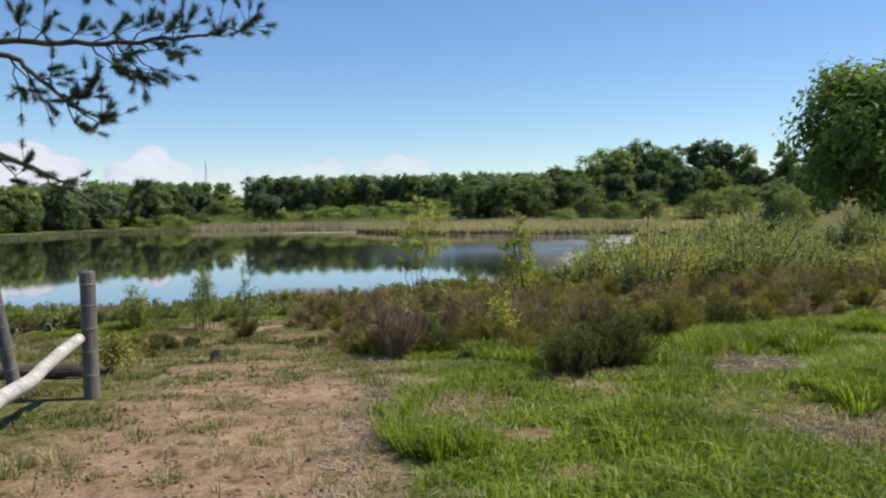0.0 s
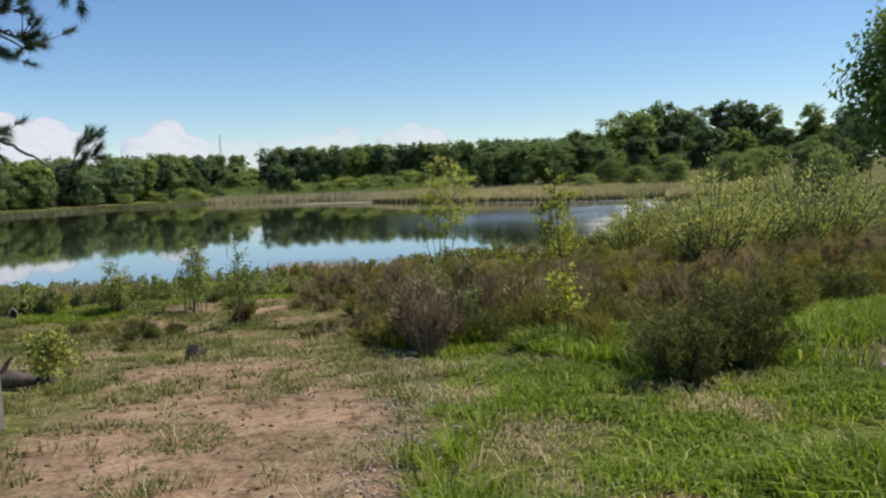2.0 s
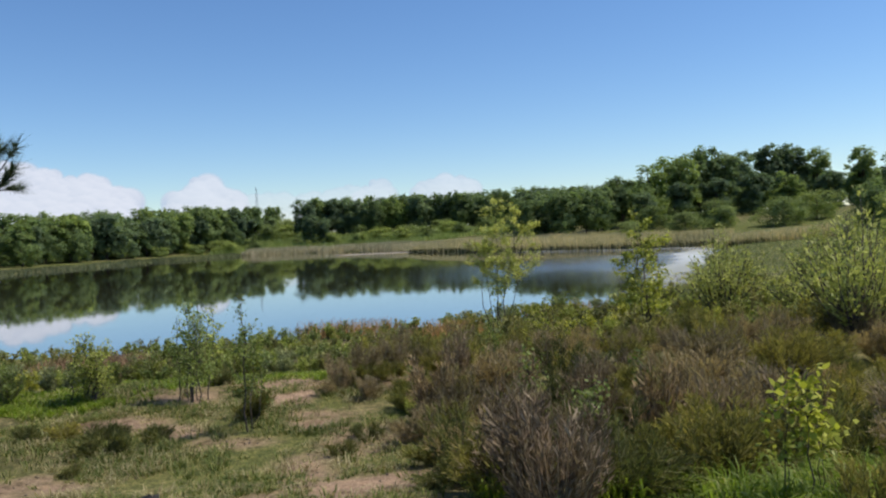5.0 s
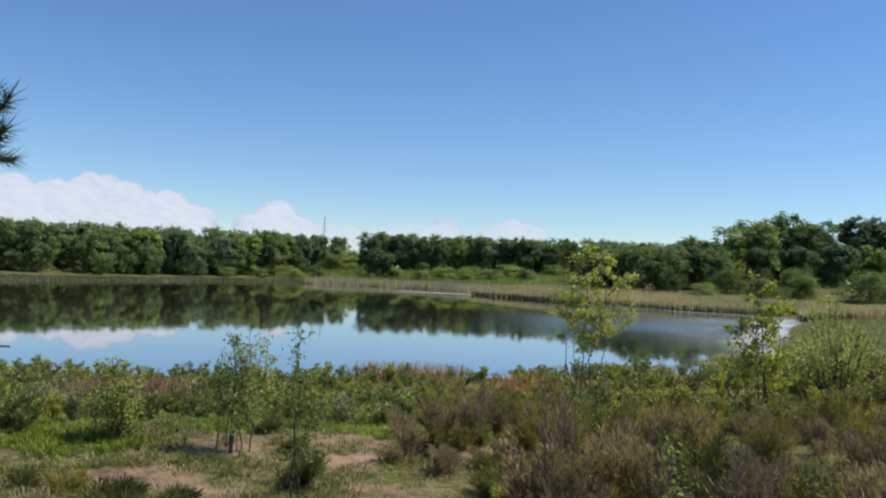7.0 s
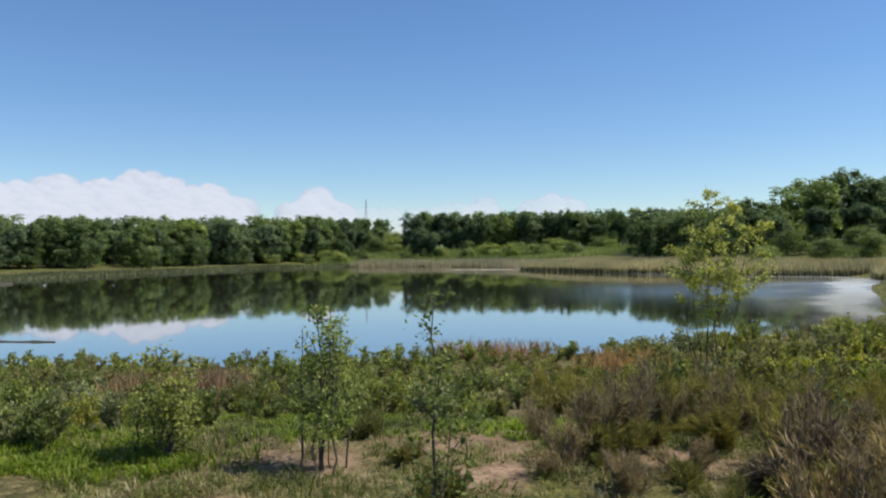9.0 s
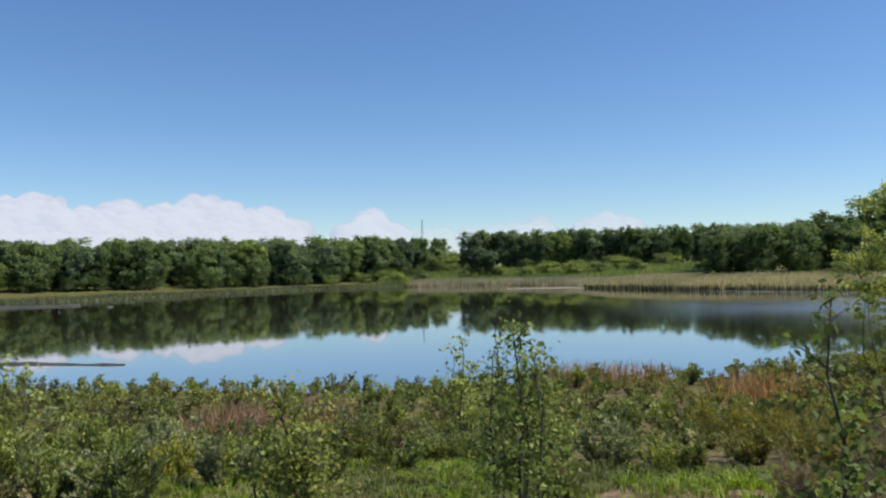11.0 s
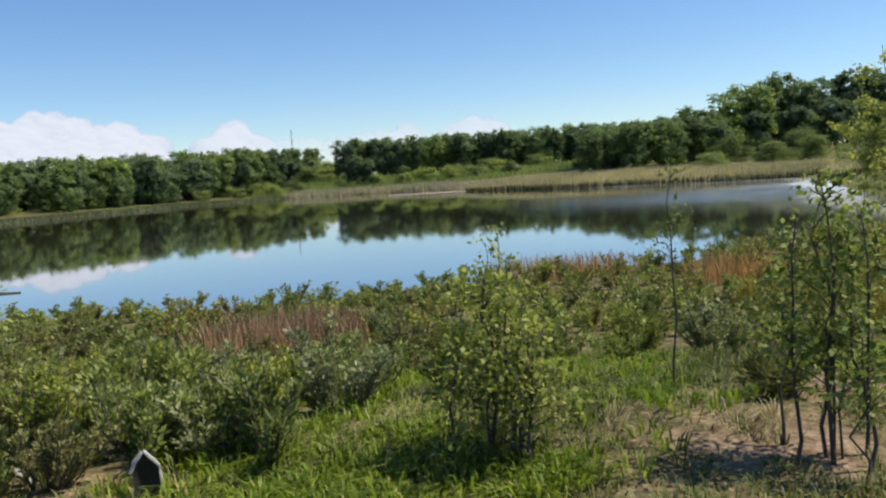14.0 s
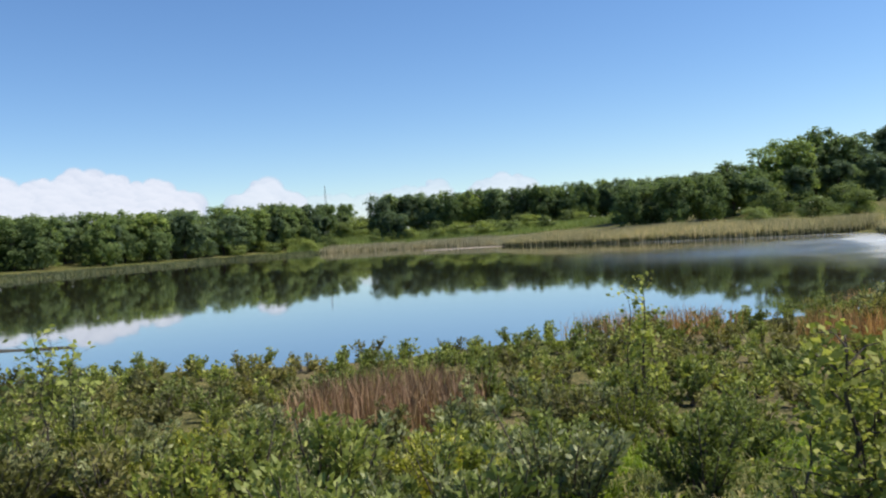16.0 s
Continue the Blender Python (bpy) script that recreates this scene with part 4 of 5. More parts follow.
for n, box, cx, cy, rx, ry, h in ((5200, (-4.5, 0.5, 23.4, 27.2), -2.1, 25.2, 1.7, 1.0, 0.42), (9000, (-7.2, -4.4, 15.8, 20), -5.8, 18.2, 0.95, 1.7, 0.4), (2600, (-0.6, 2, 22.2, 24.4), 0.6, 23.2, 1.0, 0.9, 0.45), (4500, (-22, -14, 19, 24.5), -17.5, 21.8, 3.5, 2.2, 0.4),
                          (3600, (1.5, 7, 26, 32), 4.2, 28.6, 1.8, 1.4, 0.3)):
    x, y = scatter(n, *box, lambda x, y: blob(x, y, cx, cy, rx, ry) * 1.2, r)
    tagged(new("sedge", blade_mesh("sedge", np.stack([x, y, np.maximum(ground_z(x, y), WATER) - 0.02], 1), h, 0.014, M_RED, r)), "red-brown sedge tussock at the water's edge", "sedge", kind="stuff")
x, y = scatter(60000, 1, 32, 18, 75, lambda x, y: np.clip(shore(x, y) / 1.5, 0, 1) * np.clip(1.1 - shore(x, y) / 16, 0, 1) * np.clip((y - 19) / 3, 0, 1), r)
tagged(new("bank_grass", blade_mesh("bank_grass", np.stack([x, y, ground_z(x, y) - 0.02], 1), 0.16, 0.03, M_REED_GREEN, r, 0.7)), "rough green grass on the bank of the bay", "grass", kind="stuff")

# ---- heather ----
r = np.random.default_rng(43)
HEATH = [heather(np.random.default_rng(70 + k), 0.46, 0.5, 120, (M_HEATHER, M_HEATHER_GREEN, M_HEATHER_DARK)[k % 3], "heather_bush",
                 ("brown wiry heather bush", "olive green wiry heather bush", "dark green wiry heather bush")[k % 3], "heather bushes") for k in range(6)]
spots = spaced(3000, -2.4, 10, 7.5, 22, lambda x, y: heather_at(x, y) * np.where(y < 16, 0.9, 0.4) * np.clip(1.0 + 0.9 * wobble(x, y, 0.8, 12.0), 0.25, 1), 0.47, r)
spots = [(x, y) for x, y in spots if not on_path(x, y, 0.5)] + [(2.6, 7.3), (2.1, 7.5), (-0.9, 13.3), (-0.55, 12.9), (-0.7, 14.0), (-1.1, 14.3), (0.2, 12.7)]
stand(HEATH, [q for q in spots if q[1] < 13], r, 0.42, 1.12)
THIN = [heather(np.random.default_rng(76 + k), 0.5, 0.46, 70, M_HEATHER if k % 2 == 0 else M_HEATHER_GREEN, "heather_bush",
                "loose brown heather bush" if k % 2 == 0 else "loose olive heather bush", "heather bushes") for k in range(4)]
stand(THIN, [q for q in spots if 13 <= q[1] < 16], r, 0.5, 1.05)
stand([heather(np.random.default_rng(86), 0.4, 0.5, 60, M_HEATHER_GREEN, "heather_bush", "low olive heather bush", "heather bushes")], [q for q in spots if q[1] >= 16], r, 0.6, 1.0)
BIG = [heather(np.random.default_rng(190 + k), 0.52, 0.46, 190, M_HEATHER_DARK, "heather_bush", "large dark green heather bush in the grass", "heather bushes", 0.0, 40, 1.2, 0.055) for k in range(2)]
stand(BIG, [(2.35, 6.1), (2.75, 6.3), (2.5, 6.6), (4.0, 8.2), (5.2, 9.3)], r, 0.85, 1.1)
CUSHION = [heather(np.random.default_rng(180 + k), 0.2, 0.3, 46, (M_HEATHER_DARK, M_HEATHER_GREEN, M_SHRUB)[k], "heather_cushion",
                   ("dark green low heather cushion", "olive low heather cushion", "fresh green low cushion")[k] + " on open ground", "heather cushions") for k in range(3)]
stand(CUSHION, [q for q in spaced(1400, -7.5, 0.4, 9.8, 15.2, lambda x, y: np.clip(1.6 * wobble(x, y, 0.7, 14.0), 0, 1) * (1 - sand_at(x, y)) ** 2 * (belt_at(x, y) < 0.5), 0.36, r)
                if not on_path(q[0], q[1], 0.6)], r, 0.5, 1.25)
DEADH = [heather(np.random.default_rng(80 + k), 0.62, 0.3, 110, M_DEAD, "dead_heather", "bleached grey dead heather with bare twigs", "dead heather bushes", 0.55) for k in range(2)]
stand(DEADH, [(0.75, 7.75), (0.68, 8.15), (0.6, 8.7), (1.0, 8.3), (2.6, 9.3), (3.3, 8.8), (0.9, 10.2), (1.6, 11.0), (1.1, 11.8), (0.5, 12.6), (2.2, 12.0), (4.8, 10.0), (1.9, 10.0), (0.2, 11.6)], r, 0.8, 1.15)

# ---- saplings ----
def put(ob, x, y, turn=0):
    ob.matrix_basis = pose(x, y, float(ground_z(x, y)), 0, 0, turn)
    return ob


put(sapling(np.random.default_rng(90), 1.12, 9, 2600, 0.03, M_SAPLING, "birch_sapling", "bushy young birch with fresh green leaves", 0.2, 0.3), -2.58, 13.2)
put(sapling(np.random.default_rng(91), 1.3, 3, 950, 0.03, M_SAPLING, "birch_sapling", "thin leaning sapling with few leaves", 0.2, 0.35), -1.58, 11.65)
put(sapling(np.random.default_rng(92), 0.74, 8, 3000, 0.03, M_GOLDEN, "birch_sapling", "bushy yellow-green sapling among the shrubs", 0.36, 0.12, 0.015), -3.86, 13.5)
put(sapling(np.random.default_rng(93), 1.15, 5, 700, 0.045, M_SHRUB, "willow_sapling", "young willow shoots rising over the shrubs", 0.22, 0.2), -3.62, 17.9)
put(sapling(np.random.default_rng(94), 3.2, 6, 6500, 0.048, M_WILLOW, "alder_sapling", "small airy tree with pale green crown", 0.32, 0.45, 0.014), 1.62, 20.5)
put(sapling(np.random.default_rng(95), 2.45, 6, 3000, 0.06, M_GOLDEN, "oak_sapling", "young oak with bright yellow-green leaves", 0.32, 0.35, 0.018), 4.1, 18.3)
put(sapling(np.random.default_rng(96), 0.72, 5, 440, 0.045, M_YELLOW, "yellow_seedling", "small seedling with bright yellow leaves", 0.2, 0.72, 0.006), 1.95, 7.8)
put(sapling(np.random.default_rng(99), 0.95, 8, 420, 0.05, M_SHRUB, "willow_sapling", "dark thin willow shoots over the shrubs", 0.4, 0.45, 0.006), -7.9, 16.3)
put(sapling(np.random.default_rng(98), 1.25, 1, 160, 0.026, M_SAPLING, "birch_sapling", "thin single-stemmed sapling with few leaves", 0.16, 0.45, 0.008), -2.84, 14.5)
for n, (x, y, h) in enumerate(((1.3, 9.7, 0.6), (3.9, 9.6, 0.6), (4.3, 10.2, 0.55), (1.0, 10.9, 0.75), (2.1, 11.3, 0.6), (5.6, 9.4, 0.5), (0.9, 13.6, 0.7))):
    put(sapling(np.random.default_rng(110 + n), h, 3, 240, 0.034, M_SAPLING, "seedling", "pale-leaved seedling poking out of the heather", 0.3, 0.45, 0.005), x, y)

# ---- pine whose boughs hang into view ----
def pine():
    """Boughs of bare crooked wood, each with side twigs that end in a brush of needles."""
    ob = thing("pine_tree", "Scots pine with dark drooping boughs beside the track", "tree")
    r = np.random.default_rng(101)
    base = np.array([-6.9, 8.6, float(ground_z(-6.9, 8.6))])
    part("trunk", [tube(bent(base - (0, 0, 0.3), base + (0.2, 0.1, 9.5), 0, 8, 0.05, r), np.linspace(0.2, 0.05, 8), 10)], M_BARK, ob, "rough dark pine trunk", True)
    main = [(-6.8, 8.5, 3.7), (-4.6, 8.0, 3.5), (-3.2, 7.8, 3.46), (-2.3, 7.72, 3.42), (-1.6, 7.7, 3.47), (-1.2, 7.7, 3.5), (-0.95, 7.7, 3.58)]
    hang = [(-6.8, 8.4, 3.6), (-4.4, 8.1, 3.5), (-3.3, 7.9, 3.3), (-2.9, 7.85, 2.95), (-2.65, 7.8, 2.75), (-2.45, 7.7, 2.68)]
    low = [(-6.8, 8.6, 2.9), (-4.6, 8.9, 2.6), (-3.6, 8.9, 2.2), (-3.3, 8.9, 2.02), (-3.0, 8.9, 1.82), (-2.68, 8.9, 1.62)]
    high = [(-6.8, 8.5, 4.6), (-4.2, 8.2, 4.5), (-2.6, 8.1, 4.3), (-1.6, 8.1, 4.35)]
    back = [(-6.8, 8.7, 5.2), (-7.8, 6.5, 5.3), (-8.5, 4.6, 4.9)]
    side = [(-6.8, 8.7, 5.6), (-8.6, 9.6, 5.5), (-10.2, 10.5, 5.0)]
    ends = {
        0: [(-0.68, 3.72), (-0.85, 3.66), (-1.02, 3.62), (-1.55, 3.7), (-1.8, 3.78), (-2.1, 3.72), (-1.5, 3.3), (-1.62, 3.36), (-2.0, 3.3), (-1.72, 3.05), (-1.9, 3.02), (-2.15, 3.2), (-2.5, 3.7), (-2.85, 3.65), (-3.1, 3.75), (-1.35, 3.82), (-2.05, 3.08)],
        1: [(-2.24, 2.67), (-2.36, 2.64), (-2.55, 2.52), (-2.9, 2.7), (-2.6, 2.9), (-2.5, 3.0), (-3.05, 2.95), (-2.8, 3.2), (-3.2, 2.85), (-2.4, 3.05)],
        2: [(-2.32, 1.76), (-2.28, 1.85), (-2.27, 1.95), (-3.4, 2.1), (-3.6, 2.35), (-3.3, 1.9), (-3.7, 2.0), (-3.1, 2.02), (-3.9, 2.3)],
        3: [(-1.5, 4.35), (-1.8, 4.2), (-2.1, 4.5), (-2.4, 4.1), (-2.8, 4.5), (-3.2, 4.2), (-2.0, 3.95), (-3.5, 4.6)],
        4: [(-8.5, 4.9), (-8.2, 5.2), (-7.9, 5.0), (-7.7, 5.5)],
        5: [(-10.2, 5.0), (-9.8, 5.3), (-9.2, 5.2), (-8.8, 5.7)],
    }
    for n, line in enumerate((main, hang, low, high, back, side)):
        q = np.linspace(0, len(line) - 1, 5 * len(line))
        p = np.stack([np.interp(q, np.arange(len(line)), np.array(line)[:, j]) for j in range(3)], 1)
        p[1:] += r.normal(0, 0.012, p[1:].shape)
        wood, needles = [tube(p, np.linspace(0.045, 0.008, len(p)), 6)], []
        for x, z in ends[n]:
            k = int(np.argmin(np.abs(p[:, 0] - (x - 0.3 * (1 if n < 4 else -1)))))
            tip = np.array([x, p[k, 1] + r.normal(0, 0.12), z])
            tw = bent(p[k], tip, -0.05, 6, 0.02, r)
            wood.append(tube(tw, np.linspace(0.011, 0.004, 6), 4))
            m = 330
            d0 = (tw[-1] - tw[-2]) / np.linalg.norm(tw[-1] - tw[-2])
            c = tip - d0 * r.uniform(0, 0.17, m)[:, None]
            d = unit(r, m) + d0 * 0.75
            needles.append((c, d * r.uniform(0.05, 0.09, m)[:, None]))
            for _ in range(5 if n != 2 else 2):
                tip2 = tip + r.normal(0, 0.13 if n != 2 else 0.08, 3)
                wood.append(tube(bent(tw[3], tip2, -0.01, 4), [0.006, 0.005, 0.004, 0.003], 3))
                d1 = (tip2 - tw[3]) / np.linalg.norm(tip2 - tw[3])
                c = tip2 - d1 * r.uniform(0, 0.1, 110)[:, None]
                needles.append((c, (unit(r, 110) + d1 * 0.75) * r.uniform(0.045, 0.08, 110)[:, None]))
        c, d = np.concatenate([a for a, _ in needles]), np.concatenate([b for _, b in needles])
        flat = np.cross(d, unit(r, len(c)))
        flat *= 0.0028 / (np.linalg.norm(flat, axis=1)[:, None] + 1e-9)
        v = np.stack([c - flat, c + flat, c + d], 1).reshape(-1, 3)
        bough = part("bough", wood, M_BARK, ob)
        part("needle_spray", [(v, np.arange(len(v)).reshape(-1, 3))], M_NEEDLE, bough)
    return ob


pine()

# ---- fence ----
def fence_post(x, y, h, rad, lean, label):
    r = np.random.default_rng(int(abs(x) * 100))
    ob = thing("fence_post", label, "fence post", "fence posts", at=pose(x, y, float(ground_z(x, y)), lean[0], lean[1], 20))
    zs = np.array([-0.3, 0.0, h * 0.35, h * 0.7, h - 0.02, h, h])
    rr = np.array([1.04, 1.03, 1.0, 0.98, 0.97, 0.9, 0.02]) * rad
    v, f = tube(np.c_[0 * zs, 0 * zs, zs + np.arange(7) * 1e-5], rr, 12)
    v[:, :2] *= (1 + 0.03 * r.normal(size=(len(v), 1)))
    part("shaft", [(v, f)], M_POST, ob, "grey weathered round timber", True)
    for z in (0.22, 0.42, 0.62, 0.82, 1.0):
        a = np.linspace(0, 2 * np.pi, 13)
        part("wire_wrap", [tube(np.c_[np.cos(a) * rad * 1.06, np.sin(a) * rad * 1.06, z + 0.01 * np.sin(a)], np.full(13, 0.0025), 4)], M_WIRE, ob)
    return ob


fence_post(-1.93, 5.87, 1.1, 0.065, (0, 0), "round weathered fence post with wire, beside the track")
fence_post(-2.78, 6.35, 0.95, 0.06, (4, -8), "leaning weathered fence post in the grass")
rail = thing("brace_log", "bleached log leaning against the fence post", "log")
p = bent((-2.2, 3.85, float(ground_z(-2.2, 3.85)) + 0.05), (-1.99, 5.8, 0.54), 0.0, 8, 0.012, np.random.default_rng(3))
part("bole", [tube(p, np.linspace(0.068, 0.048, 8) * (1 + 0.06 * np.sin(np.arange(8) * 2.3)), 12)], M_BLEACHED, rail, "", True)
for z in (0.22, 0.42, 0.62, 0.82, 1.0):
    w = thing("fence_wire", "thin galvanised wire strung between fence posts", "wire", "fence wires")
    part("strand", [tube(bent((-1.99, 5.87, z + 0.03), (-2.84, 6.35, z * 0.93), -0.02, 6), [0.002] * 6, 4)], M_WIRE, w)

# ---- small things on the ground ----
def stump(x, y, s):
    r = np.random.default_rng(5)
    ob = thing("charred_stump", "small black charred stump on the sand", "stump", at=pose(x, y, float(ground_z(x, y)), 0, 0, 30))
    v, f = tube([(0, 0, -0.05), (0.01, 0, 0.05), (0.02, 0.01, 0.09), (0.05, 0.0, 0.125), (0.06, 0, 0.13)], np.array([0.1, 0.09, 0.075, 0.05, 0.005]) * s, 9)
    v += r.normal(0, 0.012, v.shape)
    part("body", [(v, f)], M_CHAR, ob)
    v, f = tube([(0.02, 0, 0.04), (0.12, 0.03, 0.05), (0.17, 0.05, 0.02)], [0.04, 0.03, 0.008], 7)
    part("root", [(v, f)], M_CHAR, ob)


stump(-1.45, 8.57, 0.7)
stake = thing("wooden_stake", "short dark pointed stake with sunlit edges put in as pale wood", "stake", at=pose(-5.26, 13.25, float(ground_z(-5.26, 13.25)), 4, -3, 30))
outline = np.array([(-0.05, -0.1), (0.05, -0.1), (0.052, 0.13), (0.004, 0.2), (-0.048, 0.125)])
v = np.concatenate([np.c_[outline[:, 0], np.full(5, -0.016), outline[:, 1]], np.c_[outline[:, 0] * 0.94, np.full(5, 0.016), outline[:, 1]]])
# near-black wood keeps the face dark though the sun falls on it
body = part("board", [(v, np.array([(5 + k, k, (k + 1) % 5, 5 + (k + 1) % 5) for k in range(5)])), (np.zeros((0, 3)), np.array([(0, 3, 4), (0, 1, 2), (0, 2, 3), (5, 9, 8), (5, 7, 6), (5, 8, 7)]) - 10)], M_CHAR, stake)
# the board's sunlit edges, put in as strips of pale wood
for k, (p, q) in enumerate((((0.053, 0.0, -0.02), (0.054, 0.0, 0.13)), ((0.054, 0.0, 0.13), (0.004, 0.0, 0.206)), ((0.004, 0.0, 0.206), (-0.051, 0.0, 0.127)))):
    part("worn_edge", [tube(bent(p, q, 0.0, 5, 0.002, np.random.default_rng(k)), [0.009, 0.011, 0.012, 0.01, 0.009], 7)], M_BLEACHED, stake, "sunlit edge put in as pale wood", True)
plank = thing("driftwood", "pale broken branch lying on bare ground", "driftwood", at=pose(-5.95, 13.45, float(ground_z(-5.95, 13.45)), 0, 0, 0))
part("limb", [tube([(-0.3, 0, 0.05), (-0.1, 0.01, 0.055), (0.06, 0.0, 0.06), (0.1, 0.0, 0.03), (0.105, 0, -0.02)], [0.02, 0.022, 0.02, 0.018, 0.015], 8)], M_BLEACHED, plank, "", True)

# ---- grass ----
r = np.random.default_rng(47)
STRAW = ((1.2, 5.2, 0.45), (2.4, 5.4, 0.4), (1.1, 4.2, 0.5), (1.6, 3.1, 0.35), (3.6, 7.4, 0.4), (1.0, 6.2, 0.3))


def straw_at(x, y):
    return np.max([blob(x, y, cx, cy, q) for cx, cy, q in STRAW], axis=0)


def lush_at(x, y):
    return (1 - 0.88 * straw_at(x, y)) * (1 - heather_at(x, y)) * (1 - sand_at(x, y)) * np.clip((x - 0.55 - 0.4 * wobble(x * 0.4, y, 0.45)) / 0.35, 0, 1) * np.clip(0.85 + 1.3 * wobble(x, y, 0.5, 2.0), 0.05, 1) * (1 - blob(x, y, 4.4, 6.4, 1.3, 1.0)) * (1 - blob(x, y, 3.9, 3.9, 1.3, 0.9))


x, y = scatter(32000, 0.2, 9.0, 1.2, 11.0, lush_at, r)
big = wobble(x, y, 0.55, 8.0) > 0.1
tagged(new("grass", tuft_mesh("grass", x[big], y[big], 26, 0.08, 0.22, 0.011, M_GRASS, r)), "lush bright green grass tufts beside the track", "grass", kind="stuff")
tagged(new("grass", tuft_mesh("grass", x[~big], y[~big], 18, 0.08, 0.09, 0.011, M_GRASS, r, 1.3)), "short bright green grass beside the track", "grass", kind="stuff")
x, y = scatter(9000, -6, 1.5, 12.8, 17, lambda x, y: np.maximum(blob(x, y, -2.6, 15.0, 3.2, 1.2), blob(x, y, -4.4, 13.5, 1.4, 0.8)) * (1 - sand_at(x, y)) ** 2 * np.clip(0.75 + 0.9 * wobble(x, y, 0.5, 6.5), 0, 1), r)
tagged(new("grass", tuft_mesh("grass", x, y, 26, 0.07, 0.1, 0.011, M_GRASS, r)), "bright green grass strip before the shrubs", "grass", kind="stuff")
x, y = scatter(22000, -7, 0.6, 1.2, 15.5, lambda x, y: (1 - 0.9 * sand_at(x, y)) * np.clip(0.35 + 1.1 * wobble(x, y, 0.4, 6.0), 0, 1), r)
tagged(new("turf", tuft_mesh("turf", x, y, 16, 0.06, 0.07, 0.008, M_MOSS, r, 1.4)), "short mossy turf with dry stalks", "turf", kind="stuff")
x, y = scatter(9000, -2.6, 0.6, 1.2, 11, lambda x, y: sand_at(x, y) * np.clip(1.7 * wobble(x, y, 0.22, 16.0) - 0.35, 0, 1), r)
tagged(new("moss", tuft_mesh("moss", x, y, 14, 0.05, 0.035, 0.007, M_MOSS, r, 1.8)), "low olive moss clumps on the sandy track", "moss", kind="stuff")
x, y = scatter(6500, -6.5, 1.0, 10.3, 16, lambda x, y: (1 - sand_at(x, y)) ** 2 * np.clip(0.3 + 1.0 * wobble(x, y, 0.45, 3.0), 0, 1), r)
tagged(new("turf", tuft_mesh("turf", x, y, 14, 0.08, 0.1, 0.008, M_MOSS, r, 1.2)), "rough green turf sloping to the shrubs", "turf", kind="stuff")
x, y = scatter(10000, -7, 8, 1.2, 15, lambda x, y: np.clip(1.5 * wobble(x, y, 0.45, 9.0) + 0.05, 0, 1) * (1 - 0.5 * sand_at(x, y)) * np.where(x > 0.4, 1.0, 0.5), r)
tagged(new("dry_grass", tuft_mesh("dry_grass", x, y, 26, 0.07, 0.11, 0.006, M_STRAW, r, 1.8)), "pale dry straw tufts", "dry grass", kind="stuff")

x, y = scatter(5500, 0.4, 4.5, 2.5, 8, straw_at, r)
tagged(new("dry_grass", tuft_mesh("dry_grass", x, y, 16, 0.06, 0.07, 0.006, M_STRAW, r, 2.0)), "matted pale straw in gaps of the grass", "dry grass", kind="stuff")


def bits(name, n, box, keep, size, flat, mat, label, category, r):
    """Small lumps strewn over the ground."""
    x, y = scatter(n, *box, keep, r)
    n = len(x)
    c = np.stack([x, y, ground_z(x, y) + size * 0.2], 1)
    a = unit(r, n) * np.array([1, 1, 0.25])
    a /= np.linalg.norm(a, axis=1)[:, None]
    b = np.cross(a, [0, 0, 1.0])
    s = size * r.uniform(0.5, 1.6, n)[:, None]
    up = np.array([0, 0, 1.0])
    v = np.stack([c + a * s, c + b * s * flat, c - a * s, c - b * s * flat, c + up * s * flat * 0.9, c - up * s * flat], 1).reshape(-1, 3)
    k = np.arange(n)[:, None] * 6
    f = np.concatenate([k + np.array(t) for t in ((0, 1, 4), (1, 2, 4), (2, 3, 4), (3, 0, 4), (1, 0, 5), (2, 1, 5), (3, 2, 5), (0, 3, 5))])
    return stuff(name, [(v, f)], mat, label, category)


bits("pine_litter", 3600, (-3.5, 1.2, 1.5, 12), lambda x, y: 0.5 * np.clip(sand_at(x, y) + 0.15, 0, 1), 0.016, 0.55, M_CHIP, "dark cones and bark chips on the sand", "litter", r)
bits("pebbles", 9000, (-0.2, 1.1, 1.5, 9), lambda x, y: np.clip(1 - np.abs(x - 0.45 - 0.05 * (y - 5)) / 0.28, 0, 1), 0.012, 0.6, M_STONE, "pale pebbles and chips along the path edge", "pebbles", r)
bits("twig_litter", 7000, (0.1, 5.5, 1.5, 10), lambda x, y: np.clip(1 - np.abs(x - 0.5 - 0.05 * (y - 5)) / 0.35, 0, 1) + blob(x, y, 4.4, 6.4, 1.0) + blob(x, y, 3.8, 3.9, 1.0), 0.035, 0.1, M_DRYWOOD, "bleached dead twigs strewn on the ground", "twigs", r)

bits("twig_heap", 2200, (3, 5.8, 3.0, 7.4), lambda x, y: blob(x, y, 4.4, 6.4, 1.2, 0.8) + blob(x, y, 3.9, 3.9, 1.2, 0.7), 0.07, 0.055, M_DRYWOOD, "heap of bleached dead twigs in the grass", "twigs", r)
log = thing("rotting_log", "dark rotting log end lying in the turf", "log", at=pose(-2.5, 7.15, float(ground_z(-2.5, 7.15)) + 0.02, 0, 0, 0))
part("bole", [tube(bent((-0.9, 0.1, 0.06), (0.28, 0.0, 0.05), 0.0, 7, 0.012, np.random.default_rng(9)), np.array([0.09, 0.085, 0.08, 0.08, 0.075, 0.07, 0.03]), 10)], M_BARK, log, "", True)
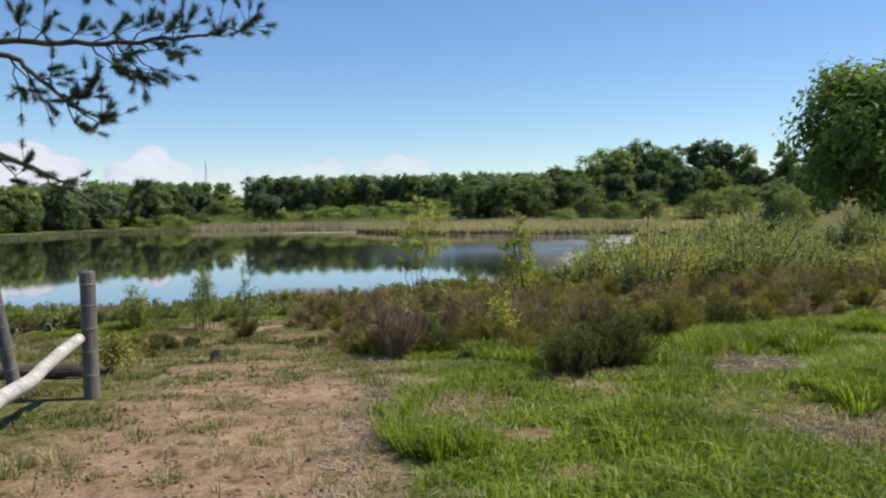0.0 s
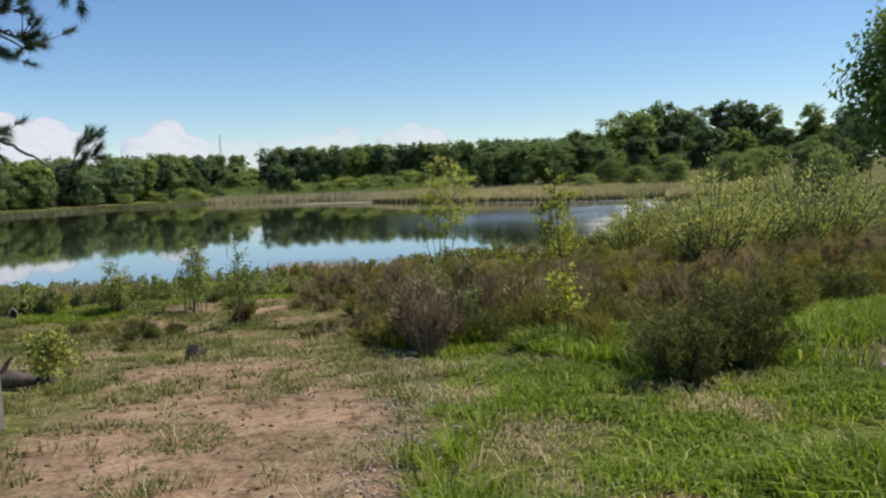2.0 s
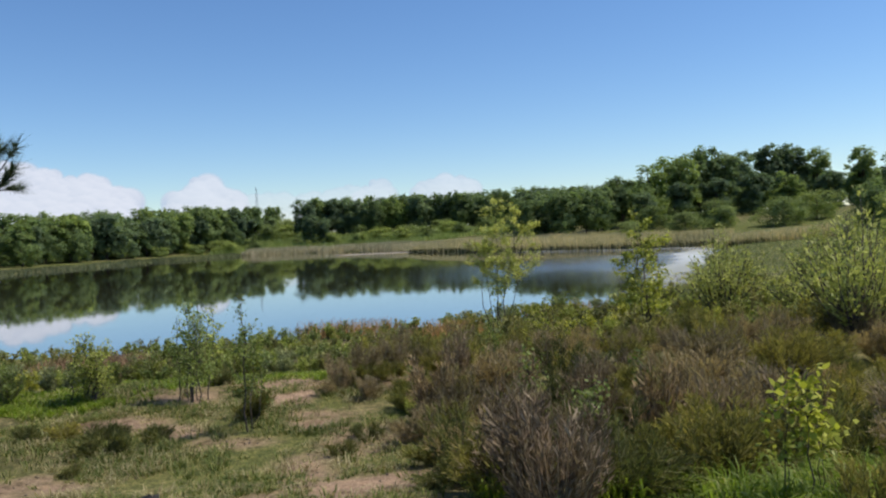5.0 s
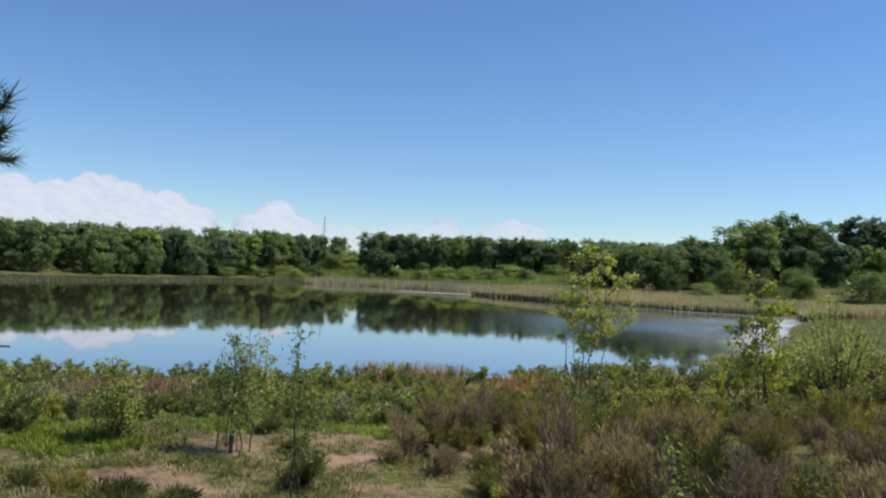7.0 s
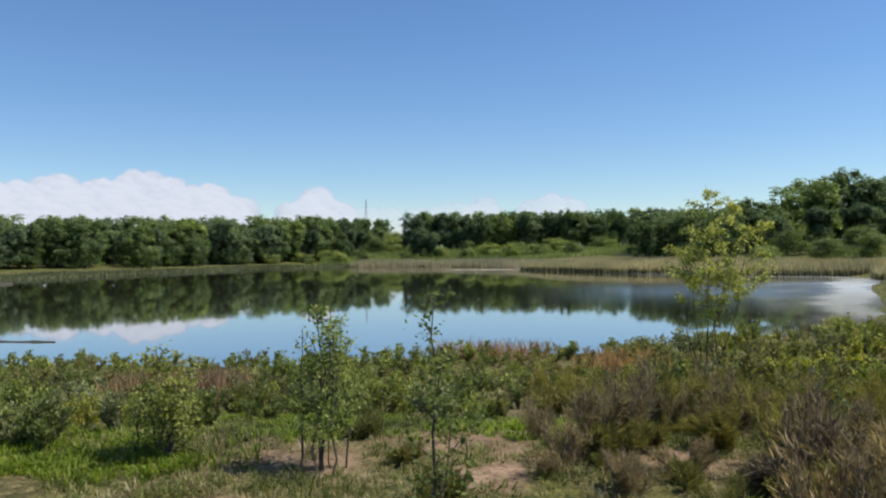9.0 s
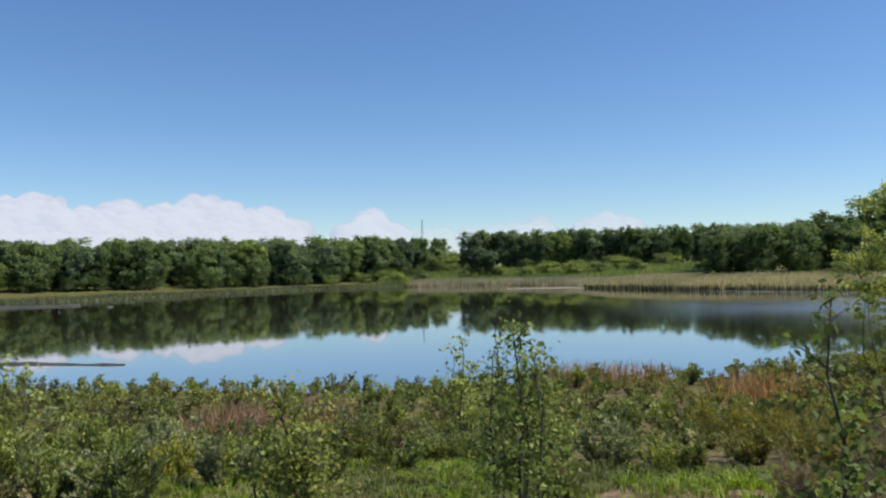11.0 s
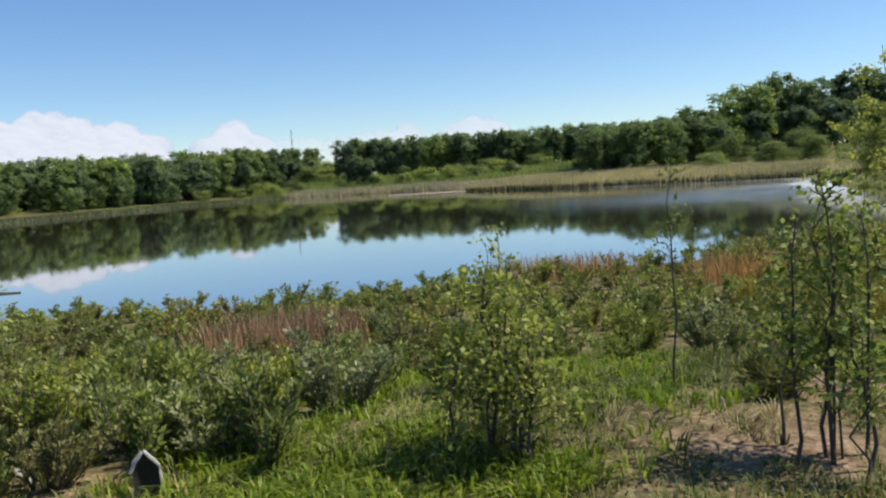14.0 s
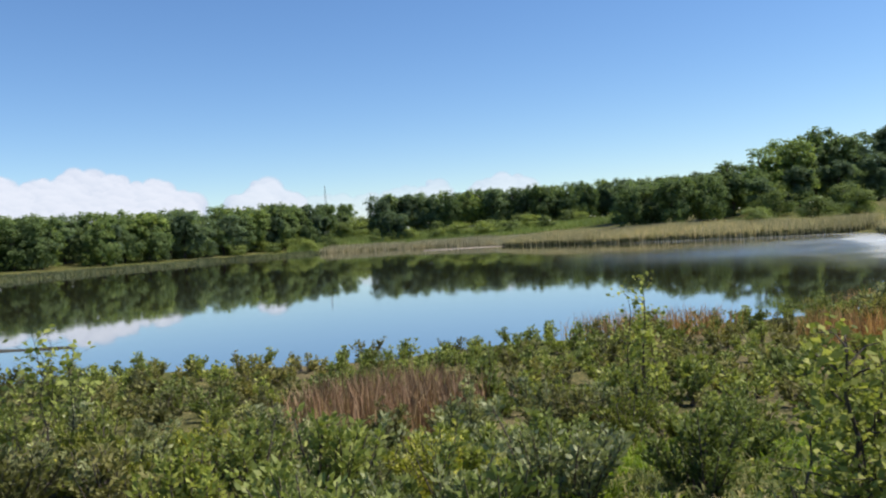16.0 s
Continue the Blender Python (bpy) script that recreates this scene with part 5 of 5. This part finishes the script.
part("stub", [tube([(0.0, 0, 0.08), (0.06, 0.02, 0.2), (0.1, 0.02, 0.24)], [0.025, 0.016, 0.006], 6)], M_BARK, log, "", True)
put(sapling(np.random.default_rng(97), 0.42, 9, 1100, 0.042, M_LIME, "seedling", "small pale-leaved shrub beside a rotting log", 0.45, 0.2, 0.005), -2.25, 7.42)

# ---- clouds over the horizon ----
def cloud_sheet():
    """The cumulus along the horizon, 3 km off: a curved sheet of sky whose cover follows heaps of round puffs."""
    r = np.random.default_rng(5)
    az, el = np.meshgrid(np.radians(np.linspace(62, -30, 900)), np.radians(np.linspace(-0.4, 7.5, 90)))
    cover, shade = np.zeros(az.shape), np.full(az.shape, 0.35)
    heaps = []
    for a0, a1, tops, strength in BANKS:
        for a in np.arange(min(a0, a1), max(a0, a1), 0.28):
            top = np.interp((a0 - a) / (a0 - a1), np.linspace(0, 1, len(tops)), tops) + 0.5 * strength * math.sin(a * 1.9) * math.sin(a * 0.7 + 1.0)
            for n in range(9):
                rad = r.uniform(0.35, 1.15) * min(1.0, top / 4.0)
                heaps.append((a + r.normal(0, 0.25), (top - rad) * (1.0 - (n / 9.0)) + r.normal(0, 0.06), rad, strength))
        heaps.sort(key=lambda q: -q[1])
    da, de = np.degrees(az), np.degrees(el)
    for a, e, rad, k in heaps:
        i0, i1 = np.searchsorted(-da[0], [-(a + rad * 1.3), -(a - rad * 1.3)])
        sl = (slice(None), slice(i0, i1))
        dx, dy = (da[sl] - a) * 0.98, (de[sl] - e)
        d = np.hypot(dx, np.where(dy < 0, dy * 0.6, dy)) / rad
        c = np.clip((1.06 - d) / 0.2, 0, 1) * k
        cover[sl] = np.maximum(cover[sl], c)
        lit = np.clip(0.6 + 0.36 * dy / rad - 0.15 * dx / rad, 0, 1)
        shade[sl] = np.where(c > 0.3, 0.45 * shade[sl] + 0.55 * lit, shade[sl])
    cover *= np.clip((de + 0.4) / 1.2, 0.0, 1.0)
    D = 3000.0
    v = np.stack([-np.sin(az) * D, np.cos(az) * D, np.tan(el) * D], -1).reshape(-1, 3)
    ny, nx = az.shape
    i, j = np.meshgrid(np.arange(ny - 1), np.arange(nx - 1), indexing="ij")
    k = i * nx + j
    f = np.stack([k, k + 1, k + nx + 1, k + nx], -1).reshape(-1, 4)
    keep = cover.ravel()[f].max(1) > 0
    me = mesh_of("backdrop", [(v, f[keep])], M_CLOUD, True)
    for key, val in (("cover", cover), ("shade", shade)):
        me.attributes.new(key, "FLOAT", "POINT").data.foreach_set("value", val.ravel().astype(np.float32))
    tagged(new("backdrop", me), "white cumulus clouds low over the far wood", "cloud", kind="structure")


# bearings in degrees left of +y, the heights of the tops in degrees, and how dense
BANKS = ((62, 20.6, [4.9, 5.3, 4.3, 5.2, 5.5, 4.7, 5.3, 5.5, 4.9, 5.0, 5.4, 5.2, 3.9], 0.95), (17.6, 13.0, [3.3, 4.0, 4.7, 4.3, 3.3], 0.85), (12.5, 3.4, [3.3, 3.2, 3.5, 3.3], 0.42),
         (4.6, 2.6, [3.4, 4.2, 3.4], 0.6), (0.2, -3.4, [3.4, 4.1, 4.3, 3.6], 0.65))
cloud_sheet()
